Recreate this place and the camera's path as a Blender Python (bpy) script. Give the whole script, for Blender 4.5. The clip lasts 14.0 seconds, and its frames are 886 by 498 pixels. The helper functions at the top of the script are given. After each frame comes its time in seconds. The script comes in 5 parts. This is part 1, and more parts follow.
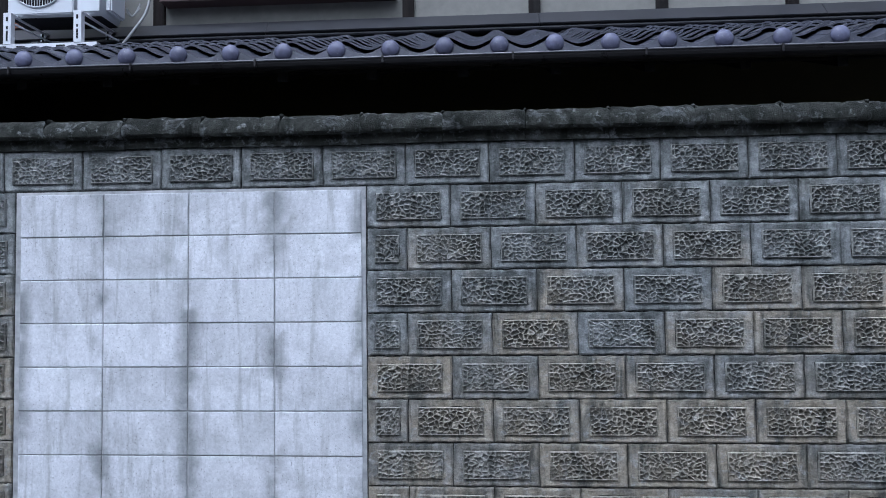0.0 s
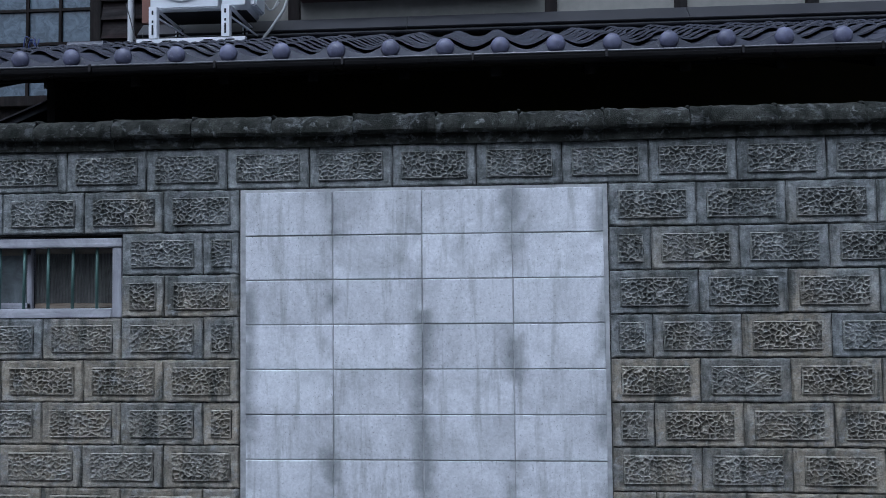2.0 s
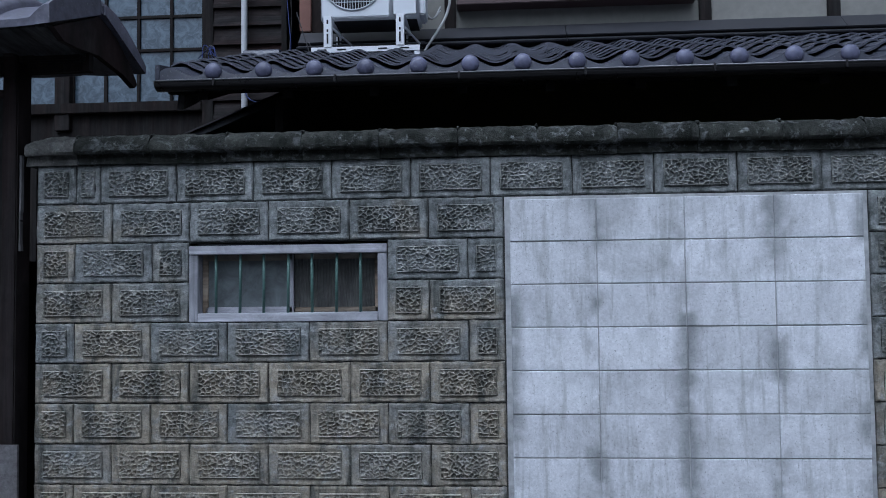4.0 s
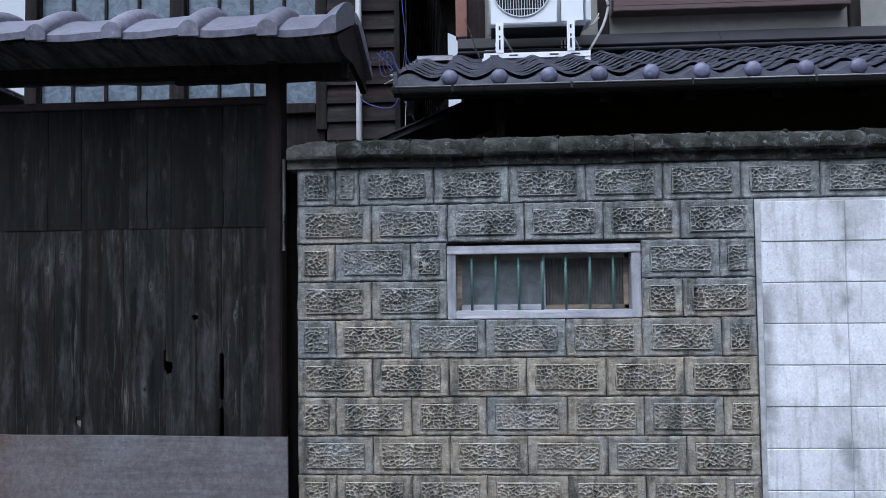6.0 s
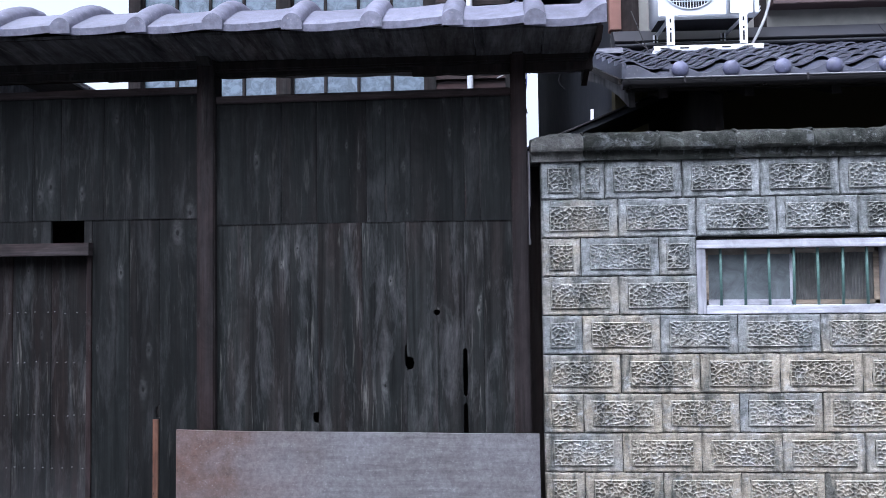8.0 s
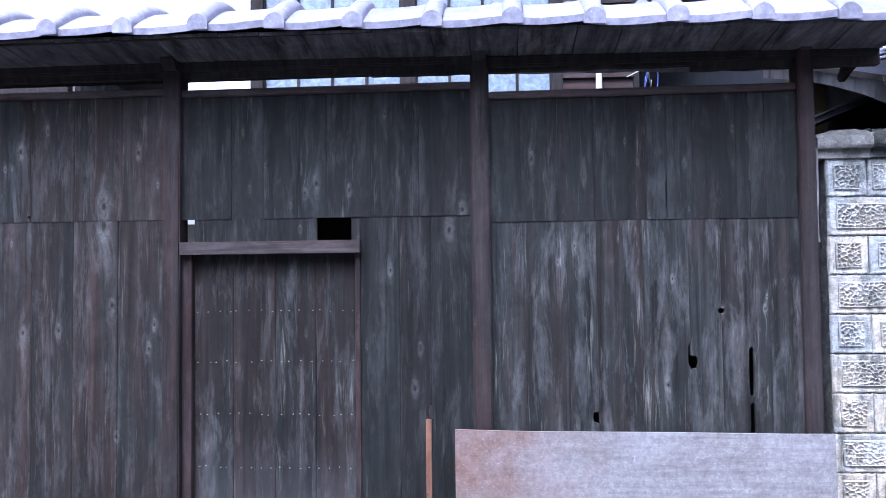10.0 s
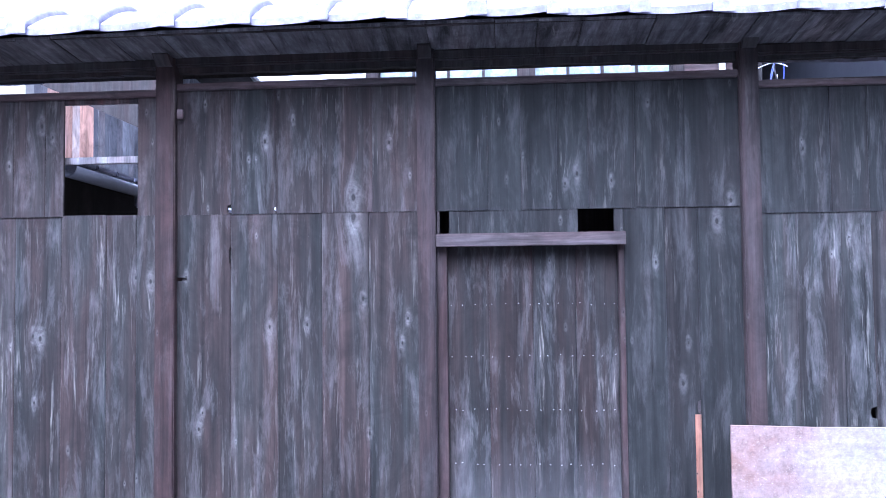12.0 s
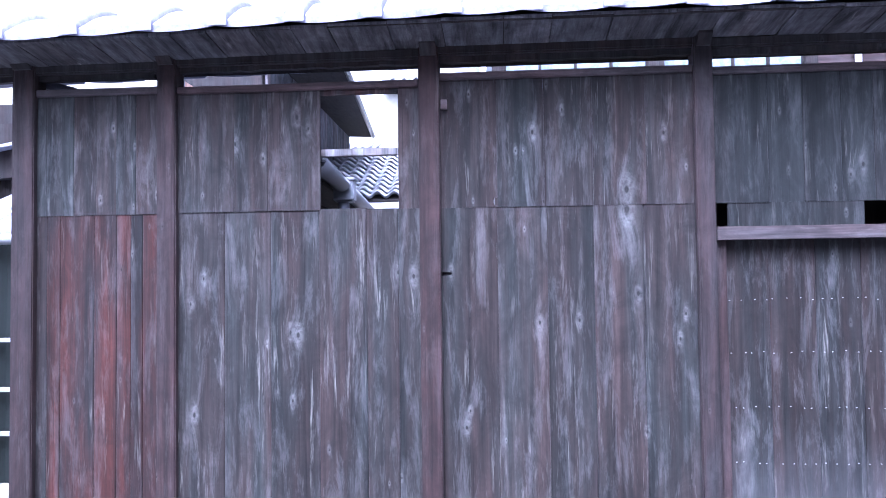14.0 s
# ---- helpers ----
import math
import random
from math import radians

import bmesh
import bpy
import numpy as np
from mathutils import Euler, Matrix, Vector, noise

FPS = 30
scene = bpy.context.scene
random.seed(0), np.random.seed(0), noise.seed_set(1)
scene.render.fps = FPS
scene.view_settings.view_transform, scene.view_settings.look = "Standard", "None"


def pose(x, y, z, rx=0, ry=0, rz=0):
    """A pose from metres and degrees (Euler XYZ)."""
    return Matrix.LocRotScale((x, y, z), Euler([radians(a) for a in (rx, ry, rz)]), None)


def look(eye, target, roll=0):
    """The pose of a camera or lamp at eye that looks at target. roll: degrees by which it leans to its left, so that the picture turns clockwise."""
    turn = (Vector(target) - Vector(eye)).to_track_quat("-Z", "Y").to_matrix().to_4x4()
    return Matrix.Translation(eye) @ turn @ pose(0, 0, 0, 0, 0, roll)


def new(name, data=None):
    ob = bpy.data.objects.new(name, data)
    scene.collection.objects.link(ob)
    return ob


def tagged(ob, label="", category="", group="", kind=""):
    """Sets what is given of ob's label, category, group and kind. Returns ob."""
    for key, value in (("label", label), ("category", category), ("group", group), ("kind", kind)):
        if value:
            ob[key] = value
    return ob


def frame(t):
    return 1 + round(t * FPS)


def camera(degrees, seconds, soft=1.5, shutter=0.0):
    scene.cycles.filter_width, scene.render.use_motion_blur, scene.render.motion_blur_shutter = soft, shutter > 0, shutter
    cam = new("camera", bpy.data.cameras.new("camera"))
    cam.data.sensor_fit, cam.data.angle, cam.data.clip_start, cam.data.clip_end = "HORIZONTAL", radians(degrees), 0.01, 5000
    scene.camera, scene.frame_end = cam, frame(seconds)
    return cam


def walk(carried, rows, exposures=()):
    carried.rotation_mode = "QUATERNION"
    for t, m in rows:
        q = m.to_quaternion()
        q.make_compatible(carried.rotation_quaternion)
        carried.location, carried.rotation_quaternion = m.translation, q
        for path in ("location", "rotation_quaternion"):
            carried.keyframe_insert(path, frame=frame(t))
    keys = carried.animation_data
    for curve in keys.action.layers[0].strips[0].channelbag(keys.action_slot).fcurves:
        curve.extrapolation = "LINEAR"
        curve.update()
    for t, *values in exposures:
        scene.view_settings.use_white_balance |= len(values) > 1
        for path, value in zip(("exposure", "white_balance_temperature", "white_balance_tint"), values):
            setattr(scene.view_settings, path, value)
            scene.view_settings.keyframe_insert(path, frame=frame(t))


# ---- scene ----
cam = camera(60.9, 14.0, soft=0.9)
METRES, EYE, TILT, LEAN, TURN = 8.9, 1.45, 0.0, 0.0, 3.8
ROWS = [
    (0.0, 0.0, 0.0, 0.0, 0.03, 2.43, 0.61),
    (0.5, -0.0271, 0.0048, 0.0017, 0.09, 2.31, 0.63),
    (1.0, -0.0552, 0.0073, 0.0013, -0.05, 2.35, 0.61),
    (1.5, -0.0863, 0.0085, 0.0016, 0.04, 2.42, 0.59),
    (2.0, -0.1204, 0.0108, 0.0021, -0.04, 2.29, 0.59),
    (2.5, -0.1528, 0.011, 0.0021, -0.03, 2.47, 0.59),
    (3.0, -0.188, 0.0072, 0.0028, -0.13, 2.43, 0.59),
    (5.5, -0.3602, -0.0143, 0.0056, -0.34, 2.49, 0.78),
    (6.0, -0.3967, -0.0176, 0.0052, -0.43, 2.48, 0.73),
    (6.5, -0.4316, -0.0155, 0.0045, -0.43, 2.34, 0.73),
    (7.0, -0.4665, -0.0085, 0.0064, -0.38, 2.21, 0.7),
    (7.5, -0.501, -0.0085, 0.0057, -0.46, 2.28, 0.7),
    (8.0, -0.5346, -0.0093, 0.0053, -0.52, 2.27, 0.69),
    (8.5, -0.5741, -0.0065, 0.006, -0.29, 2.22, 0.67),
    (9.0, -0.6153, -0.007, 0.0059, -0.38, 2.25, 0.65),
    (11.5, -0.803, 0.007, 0.0031, -0.82, 2.47, 0.59),
    (12.0, -0.8421, 0.0104, 0.0026, -0.86, 2.34, 0.6),
    (12.5, -0.8798, 0.0145, 0.0031, -0.69, 2.24, 0.59),
    (13.0, -0.9191, 0.0201, 0.0034, -0.76, 2.07, 0.62),
    (13.5, -0.9582, 0.0227, 0.0032, -0.85, 2.08, 0.7),
    (14.0, -0.9949, 0.0243, 0.0028, -0.63, 2.12, 0.7),
]
EXPOSURES = [(0.0, -0.65, 5200, 11), (1.5, -1.03, 5150, 10), (3.0, -1.2, 5150, 9), (5.4, -0.68, 5250, 10), (6.0, -0.42, 5350, 11), (7.5, 0.27, 5400, 14), (9.0, 1.0, 5300, 18), (12.0, 2.58, 4850, 26), (14.0, 2.72, 4850, 28)]
walk(cam, [(t, pose(0, 0, EYE, TILT, LEAN, TURN) @ pose(METRES * x, METRES * y, METRES * z, 90 + pitch, roll, yaw)) for t, x, y, z, yaw, pitch, roll in ROWS], EXPOSURES)

# ---- light: an overcast sky over a narrow street ----
SUN_UP, SUN_TURN = 60.0, 200.0
world = bpy.data.worlds.new("overcast_sky")
scene.world = world
world.use_nodes = True
wt = world.node_tree
sky = wt.nodes.new("ShaderNodeTexSky")
sky.sky_type, sky.sun_disc = "NISHITA", False
sky.sun_elevation, sky.sun_rotation = radians(SUN_UP), radians(SUN_TURN)
sky.dust_density, sky.air_density = 8.0, 1.0
wt.nodes["Background"].inputs["Strength"].default_value = 0.15
veil = wt.nodes.new("ShaderNodeHueSaturation")
veil.inputs["Saturation"].default_value = 0.18
veil.inputs["Value"].default_value = 2.0
wt.links.new(sky.outputs[0], veil.inputs["Color"])
wt.links.new(veil.outputs[0], wt.nodes["Background"].inputs["Color"])
sun = new("sun", bpy.data.lights.new("sun", "SUN"))
sun.data.energy, sun.data.angle, sun.data.color = 0.5, radians(35), (1.0, 0.97, 0.94)
st, su = radians(SUN_TURN), radians(SUN_UP)
toward = Vector((math.sin(st) * math.cos(su), math.cos(st) * math.cos(su), math.sin(su)))
sun.matrix_world = look(toward * 30, (0, 0, 0))


# ---- node helpers ----
def material(name, rough=0.8, metal=0.0, spec=0.3):
    m = bpy.data.materials.new(name)
    m.use_nodes = True
    nt = m.node_tree
    b = nt.nodes["Principled BSDF"]
    b.inputs["Roughness"].default_value = rough
    b.inputs["Metallic"].default_value = metal
    b.inputs["Specular IOR Level"].default_value = spec
    return m, nt, b


def put(nt, socket, v):
    if isinstance(v, bpy.types.NodeSocket):
        nt.links.new(v, socket)
    else:
        socket.default_value = (*v, 1.0) if isinstance(v, tuple) and len(v) == 3 and socket.type == "RGBA" else v


def place(nt):
    return nt.nodes.new("ShaderNodeNewGeometry").outputs["Position"]


def chance(nt):
    return nt.nodes.new("ShaderNodeObjectInfo").outputs["Random"]


def calc(nt, op, a, b=0.0, c=0.0, clamp=False):
    n = nt.nodes.new("ShaderNodeMath")
    n.operation, n.use_clamp = op, clamp
    for s, v in zip(n.inputs, (a, b, c)):
        put(nt, s, v)
    return n.outputs[0]


def vcalc(nt, op, a, b):
    n = nt.nodes.new("ShaderNodeVectorMath")
    n.operation = op
    put(nt, n.inputs[0], a)
    put(nt, n.inputs[1], b)
    return n.outputs[0]


def stretch(nt, v, s):
    return vcalc(nt, "MULTIPLY", v, s)


def split(nt, v):
    n = nt.nodes.new("ShaderNodeSeparateXYZ")
    put(nt, n.inputs[0], v)
    return n.outputs


def joined(nt, x, y, z):
    n = nt.nodes.new("ShaderNodeCombineXYZ")
    for s, v in zip(n.inputs, (x, y, z)):
        put(nt, s, v)
    return n.outputs[0]


def grain(nt, v, scale, detail=4.0, rough=0.55, warp=0.0):
    n = nt.nodes.new("ShaderNodeTexNoise")
    put(nt, n.inputs["Vector"], v)
    n.inputs["Scale"].default_value = scale
    n.inputs["Detail"].default_value = detail
    n.inputs["Roughness"].default_value = rough
    n.inputs["Distortion"].default_value = warp
    return n.outputs["Fac"]


def ramp(nt, f, *stops):
    n = nt.nodes.new("ShaderNodeValToRGB")
    put(nt, n.inputs[0], f)
    e = n.color_ramp.elements
    while len(e) < len(stops):
        e.new(0.5)
    for el, (p, c) in zip(e, stops):
        el.position = p
        el.color = (c, c, c, 1) if isinstance(c, (int, float)) else (*c, 1)
    return n.outputs[0]


def blend(nt, f, a, b, mode="MIX"):
    n = nt.nodes.new("ShaderNodeMix")
    n.data_type, n.blend_type = "RGBA", mode
    put(nt, n.inputs[0], f)
    put(nt, n.inputs[6], a)
    put(nt, n.inputs[7], b)
    return n.outputs[2]


def relief(nt, b, height, strength, distance=0.01):
    n = nt.nodes.new("ShaderNodeBump")
    n.inputs["Strength"].default_value = strength
    n.inputs["Distance"].default_value = distance
    put(nt, n.inputs["Height"], height)
    nt.links.new(n.outputs[0], b.inputs["Normal"])


def plain(name, colour, rough=0.7, metal=0.0, vary=0.25, scale=14.0, spec=0.3, bump=0.15):
    m, nt, b = material(name, rough, metal, spec)
    p = place(nt)
    f = grain(nt, p, scale, 6, 0.65)
    big = grain(nt, p, scale * 0.13, 3)
    lo = tuple(c * (1 - vary) for c in colour)
    hi = tuple(min(1, c * (1 + vary)) for c in colour)
    c = blend(nt, calc(nt, "MULTIPLY_ADD", calc(nt, "ADD", f, big), 1.4, -0.9, True), lo, hi)
    put(nt, b.inputs["Base Color"], c)
    put(nt, b.inputs["Roughness"], calc(nt, "MULTIPLY_ADD", f, 0.25, rough - 0.12, True))
    relief(nt, b, grain(nt, p, scale * 9, 3), bump, 0.004)
    return m


# ---- materials ----
def cement(name, dark, light, tan, tan_share, stain, lichen):
    """Weathered cement: mottled grey, tan weathering, dark runs and pale lichen."""
    m, nt, b = material(name, 0.9, 0, 0.2)
    p, r = place(nt), chance(nt)
    shift = vcalc(nt, "ADD", p, joined(nt, calc(nt, "MULTIPLY", r, 31.0), 0.0, calc(nt, "MULTIPLY", r, 17.0)))
    f = grain(nt, shift, 11, 7, 0.65)
    c = ramp(nt, f, (0.3, dark), (0.7, light))
    low = split(nt, p)[2]
    t = calc(nt, "ADD", calc(nt, "MULTIPLY", grain(nt, p, 3.1, 4, 0.6, 0.8), 0.8), calc(nt, "MULTIPLY", r, 0.30))
    t = calc(nt, "SUBTRACT", t, calc(nt, "MULTIPLY", low, 0.36))
    t = calc(nt, "MULTIPLY_ADD", t, 3.2, tan_share, True)
    c = blend(nt, calc(nt, "MULTIPLY", t, 0.85), c, blend(nt, 0.75, c, tan))
    s = ramp(nt, grain(nt, stretch(nt, shift, (7.0, 7.0, 1.6)), 1.6, 5, 0.6, 0.6), (0.50, 0.0), (0.66, 1.0))
    c = blend(nt, calc(nt, "MULTIPLY", s, stain), c, (dark[0] * 0.55, dark[1] * 0.56, dark[2] * 0.54))
    l = ramp(nt, grain(nt, shift, 26, 6, 0.7, 0.4), (0.57, 0.0), (0.68, 1.0))
    c = blend(nt, calc(nt, "MULTIPLY", l, lichen), c, (0.46, 0.47, 0.47))
    salt = ramp(nt, grain(nt, stretch(nt, shift, (1.0, 1.0, 1.5)), 8.5, 7, 0.7, 0.7), (0.54, 0.0), (0.64, 1.0))
    c = blend(nt, calc(nt, "MULTIPLY", salt, lichen * 0.9), c, blend(nt, 0.6, c, (0.5, 0.52, 0.54)))
    wet = ramp(nt, grain(nt, p, 7.5, 5, 0.6, 1.2), (0.50, 0.0), (0.62, 1.0))
    c = blend(nt, calc(nt, "MULTIPLY", wet, stain * 0.7), c, blend(nt, 0.55, c, (dark[0] * 0.5, dark[1] * 0.5, dark[2] * 0.48)))
    c = blend(nt, 1.0, c, ramp(nt, r, (0.0, 0.90), (1.0, 1.10)), "MULTIPLY")
    # Pits and block edges darker, growing towards +x; ridges paler.
    pit_dark = ramp(nt, calc(nt, "ADD", calc(nt, "MULTIPLY", grain(nt, p, 2.1, 3), 0.7), calc(nt, "MULTIPLY_ADD", r, 0.42, calc(nt, "MULTIPLY_ADD", split(nt, p)[0], 0.05, 0.16, True))), (0.36, 0.06), (0.90, 0.78))
    ridge_mask = nt.nodes.new("ShaderNodeAttribute")
    ridge_mask.attribute_name = "ridge_height"
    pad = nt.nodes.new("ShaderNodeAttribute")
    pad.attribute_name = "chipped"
    c = blend(nt, calc(nt, "MULTIPLY", pad.outputs["Fac"], pit_dark), c, blend(nt, 0.12, (0.030, 0.030, 0.025), c))
    c = blend(nt, calc(nt, "MULTIPLY", ridge_mask.outputs["Fac"], 0.40), c, (0.50, 0.48, 0.42))
    c = blend(nt, 1.0, c, ramp(nt, grain(nt, p, 130, 5, 0.75), (0.32, 0.74), (0.70, 1.26)), "MULTIPLY")
    c = blend(nt, 1.0, c, ramp(nt, grain(nt, shift, 34, 5, 0.7, 0.6), (0.34, 0.7), (0.68, 1.25)), "MULTIPLY")
    put(nt, b.inputs["Base Color"], c)
    h = calc(nt, "ADD", grain(nt, p, 160, 4, 0.7), calc(nt, "MULTIPLY", f, 1.4))
    relief(nt, b, h, 1.0, 0.007)
    return m


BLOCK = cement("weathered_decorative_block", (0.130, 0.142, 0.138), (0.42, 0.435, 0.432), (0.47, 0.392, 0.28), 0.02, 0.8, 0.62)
MORTAR = cement("dark_mortar", (0.03, 0.031, 0.03), (0.10, 0.102, 0.098), (0.14, 0.13, 0.1), -0.5, 0.4, 0.2)
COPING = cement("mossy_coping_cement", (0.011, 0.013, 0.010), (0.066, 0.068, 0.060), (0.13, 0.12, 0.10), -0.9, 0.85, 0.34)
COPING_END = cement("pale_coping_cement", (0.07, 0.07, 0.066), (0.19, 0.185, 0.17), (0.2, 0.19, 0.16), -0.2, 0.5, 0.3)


def pale_block():
    m, nt, b = material("pale_cement_block", 0.85, 0, 0.2)
    p, r = place(nt), chance(nt)
    f = grain(nt, p, 30, 6, 0.7)
    c = ramp(nt, f, (0.3, (0.70, 0.71, 0.745)), (0.7, (0.84, 0.85, 0.885)))
    big = ramp(nt, grain(nt, vcalc(nt, "ADD", p, joined(nt, calc(nt, "MULTIPLY", r, 9.0), 0.0, 0.0)), 2.9, 6, 0.65, 0.6), (0.46, 0.0), (0.70, 1.0))
    c = blend(nt, calc(nt, "MULTIPLY", big, 0.62), c, (0.36, 0.37, 0.38))
    runs = ramp(nt, grain(nt, stretch(nt, p, (9.0, 1.0, 1.1)), 1.9, 6, 0.65, 0.4), (0.52, 0.0), (0.66, 1.0))
    c = blend(nt, calc(nt, "MULTIPLY", runs, 0.42), c, (0.25, 0.262, 0.25))
    fx = calc(nt, "FRACT", calc(nt, "DIVIDE", calc(nt, "ADD", split(nt, p)[0], 2.185), 0.3995))
    off = calc(nt, "ABSOLUTE", calc(nt, "SUBTRACT", fx, 0.5))
    damp = calc(nt, "MULTIPLY", ramp(nt, calc(nt, "ADD", off, calc(nt, "MULTIPLY", grain(nt, p, 9, 4), 0.25)), (0.44, 0.0), (0.60, 1.0)), ramp(nt, grain(nt, stretch(nt, p, (1.8, 1.0, 2.3)), 1.7, 3), (0.44, 0.0), (0.56, 1.0)))
    c = blend(nt, calc(nt, "MULTIPLY", damp, 0.85), c, (0.27, 0.28, 0.285))
    c = blend(nt, 1.0, c, ramp(nt, grain(nt, p, 75, 6, 0.75), (0.34, 0.84), (0.66, 1.1)), "MULTIPLY")
    pits = ramp(nt, grain(nt, p, 95, 4, 0.7), (0.60, 0.0), (0.66, 1.0))
    c = blend(nt, calc(nt, "MULTIPLY", pits, 0.55), c, (0.17, 0.175, 0.175))
    c = blend(nt, 1.0, c, ramp(nt, r, (0.0, 0.88), (1.0, 1.05)), "MULTIPLY")
    put(nt, b.inputs["Base Color"], c)
    relief(nt, b, calc(nt, "SUBTRACT", f, pits), 0.6, 0.004)
    return m


PALE = pale_block()
PALE_JOINT = plain("pale_panel_joint", (0.40, 0.405, 0.41), 0.9, 0, 0.45, 26)


def wood(name, dark, light, red, red_share, bleach, streak, lie=False, hue_fine=9.0, foot=0.0):
    """Weathered boards, grain upright, with knots where the board's attribute puts them."""
    m, nt, b = material(name, 0.85, 0, 0.18)
    p, r = place(nt), chance(nt)
    x, y, z = split(nt, p)
    if lie:
        x, z = z, x
        p = joined(nt, x, y, z)
    off = calc(nt, "MULTIPLY", r, 47.0)
    bend, pale, rings = 0.0, 0.0, 0.0
    for k in ("knot_a", "knot_b", "knot_c"):
        a = nt.nodes.new("ShaderNodeAttribute")
        a.attribute_name = k
        kx, kz, ks = split(nt, a.outputs["Vector"])
        ks = calc(nt, "MAXIMUM", ks, 0.0005)
        dx, dz = calc(nt, "SUBTRACT", x, kx), calc(nt, "SUBTRACT", z, kz)
        d = calc(nt, "SQRT", calc(nt, "ADD", calc(nt, "POWER", calc(nt, "ABSOLUTE", dx), 2.0), calc(nt, "MULTIPLY", calc(nt, "POWER", calc(nt, "ABSOLUTE", dz), 2.0), 0.30)))
        far = calc(nt, "DIVIDE", d, ks)
        near = calc(nt, "POWER", 2.718, calc(nt, "MULTIPLY", far, -0.9))
        tail = calc(nt, "ADD", calc(nt, "POWER", calc(nt, "ABSOLUTE", calc(nt, "DIVIDE", dx, ks)), 2.0), calc(nt, "MULTIPLY", calc(nt, "POWER", calc(nt, "ABSOLUTE", calc(nt, "DIVIDE", dz, ks)), 2.0), 0.09))
        halo = calc(nt, "POWER", 2.718, calc(nt, "MULTIPLY", tail, -1.7))
        core = ramp(nt, far, (0.18, 1.0), (0.34, 0.0))
        bend = calc(nt, "ADD", bend, calc(nt, "MULTIPLY", calc(nt, "MULTIPLY", near, ks), 1.6))
        ripple = calc(nt, "MULTIPLY_ADD", calc(nt, "SINE", calc(nt, "MULTIPLY_ADD", grain(nt, p, 22.0, 2), 7.0, calc(nt, "MULTIPLY", far, 5.0))), 0.22, 0.72)
        pale = calc(nt, "ADD", pale, calc(nt, "MULTIPLY", halo, ripple))
        rings = calc(nt, "ADD", rings, core)
    u = calc(nt, "ADD", calc(nt, "ADD", x, off), bend)
    v = joined(nt, u, y, z)
    fine = grain(nt, stretch(nt, v, (85.0, 8.0, 3.0)), 1.0, 5, 0.6, 0.4)
    wide = grain(nt, stretch(nt, v, (21.0, 3.0, 0.75)), 1.0, 4, 0.55, 0.5)
    tone = calc(nt, "MULTIPLY_ADD", fine, 0.34, calc(nt, "MULTIPLY", wide, 0.86))
    c = ramp(nt, tone, (0.40, dark), (0.80, light))
    hue = ramp(nt, calc(nt, "ADD", grain(nt, stretch(nt, v, (hue_fine, 1.0, 0.9)), 1.0, 3), calc(nt, "MULTIPLY_ADD", r, 0.22, 0.065)), (0.55 - red_share, 0.0), (0.85 - red_share, 1.0))
    c = blend(nt, hue, c, blend(nt, 1.0, c, red, "MULTIPLY"))
    c = blend(nt, 1.0, c, ramp(nt, calc(nt, "FRACT", calc(nt, "MULTIPLY", r, 7.3)), (0.0, 0.76), (1.0, 1.16)), "MULTIPLY")
    worn = ramp(nt, grain(nt, stretch(nt, v, (34.0, 6.0, 2.2)), 1.0, 7, 0.68, 0.4), (0.56, 0.0), (0.70, 1.0))
    where = ramp(nt, grain(nt, stretch(nt, v, (5.0, 1.0, 1.7)), 1.0, 4, 0.6, 0.5), (0.46, 0.0), (0.68, 1.0))
    patch = ramp(nt, grain(nt, stretch(nt, v, (13.0, 2.0, 2.2)), 1.0, 7, 0.72, 0.4), (0.50, 0.0), (0.68, 1.0))
    c = blend(nt, calc(nt, "MULTIPLY", patch, 0.55 * streak), c, blend(nt, 0.13, c, (0.42, 0.42, 0.42)))
    w = calc(nt, "MULTIPLY", calc(nt, "MULTIPLY", worn, where), streak)
    ring = calc(nt, "MULTIPLY", calc(nt, "MULTIPLY", pale, ramp(nt, grain(nt, p, 38.0, 4, 0.6, 0.4), (0.30, 0.25), (0.62, 1.0))), bleach, 0.0, True)
    c = blend(nt, w, c, blend(nt, 0.24, c, (0.48, 0.465, 0.42)))
    c = blend(nt, ring, c, blend(nt, 0.20, c, (0.5, 0.5, 0.48)))
    crack = ramp(nt, grain(nt, stretch(nt, v, (130.0, 9.0, 1.1)), 1.0, 3, 0.6), (0.27, 1.0), (0.36, 0.0))
    c = blend(nt, calc(nt, "MULTIPLY", crack, 0.6), c, (0.002, 0.002, 0.002))
    c = blend(nt, 1.0, c, ramp(nt, grain(nt, stretch(nt, p, (1.0, 1.0, 0.6)), 7.0, 6, 0.7, 0.9), (0.32, 0.62), (0.68, 1.36)), "MULTIPLY")
    if foot:
        splash = ramp(nt, calc(nt, "ADD", z, calc(nt, "MULTIPLY", grain(nt, stretch(nt, v, (14.0, 2.0, 2.0)), 1.0, 4), 0.5)), (0.55, 1.0), (0.95, 0.0))
        c = blend(nt, calc(nt, "MULTIPLY", splash, foot), c, (0.16, 0.16, 0.165))
    c = blend(nt, calc(nt, "MULTIPLY", rings, 0.85, 0, True), c, (0.006, 0.005, 0.005))
    put(nt, b.inputs["Base Color"], c)
    relief(nt, b, calc(nt, "ADD", fine, calc(nt, "MULTIPLY", wide, 0.8)), 0.5, 0.004)
    return m


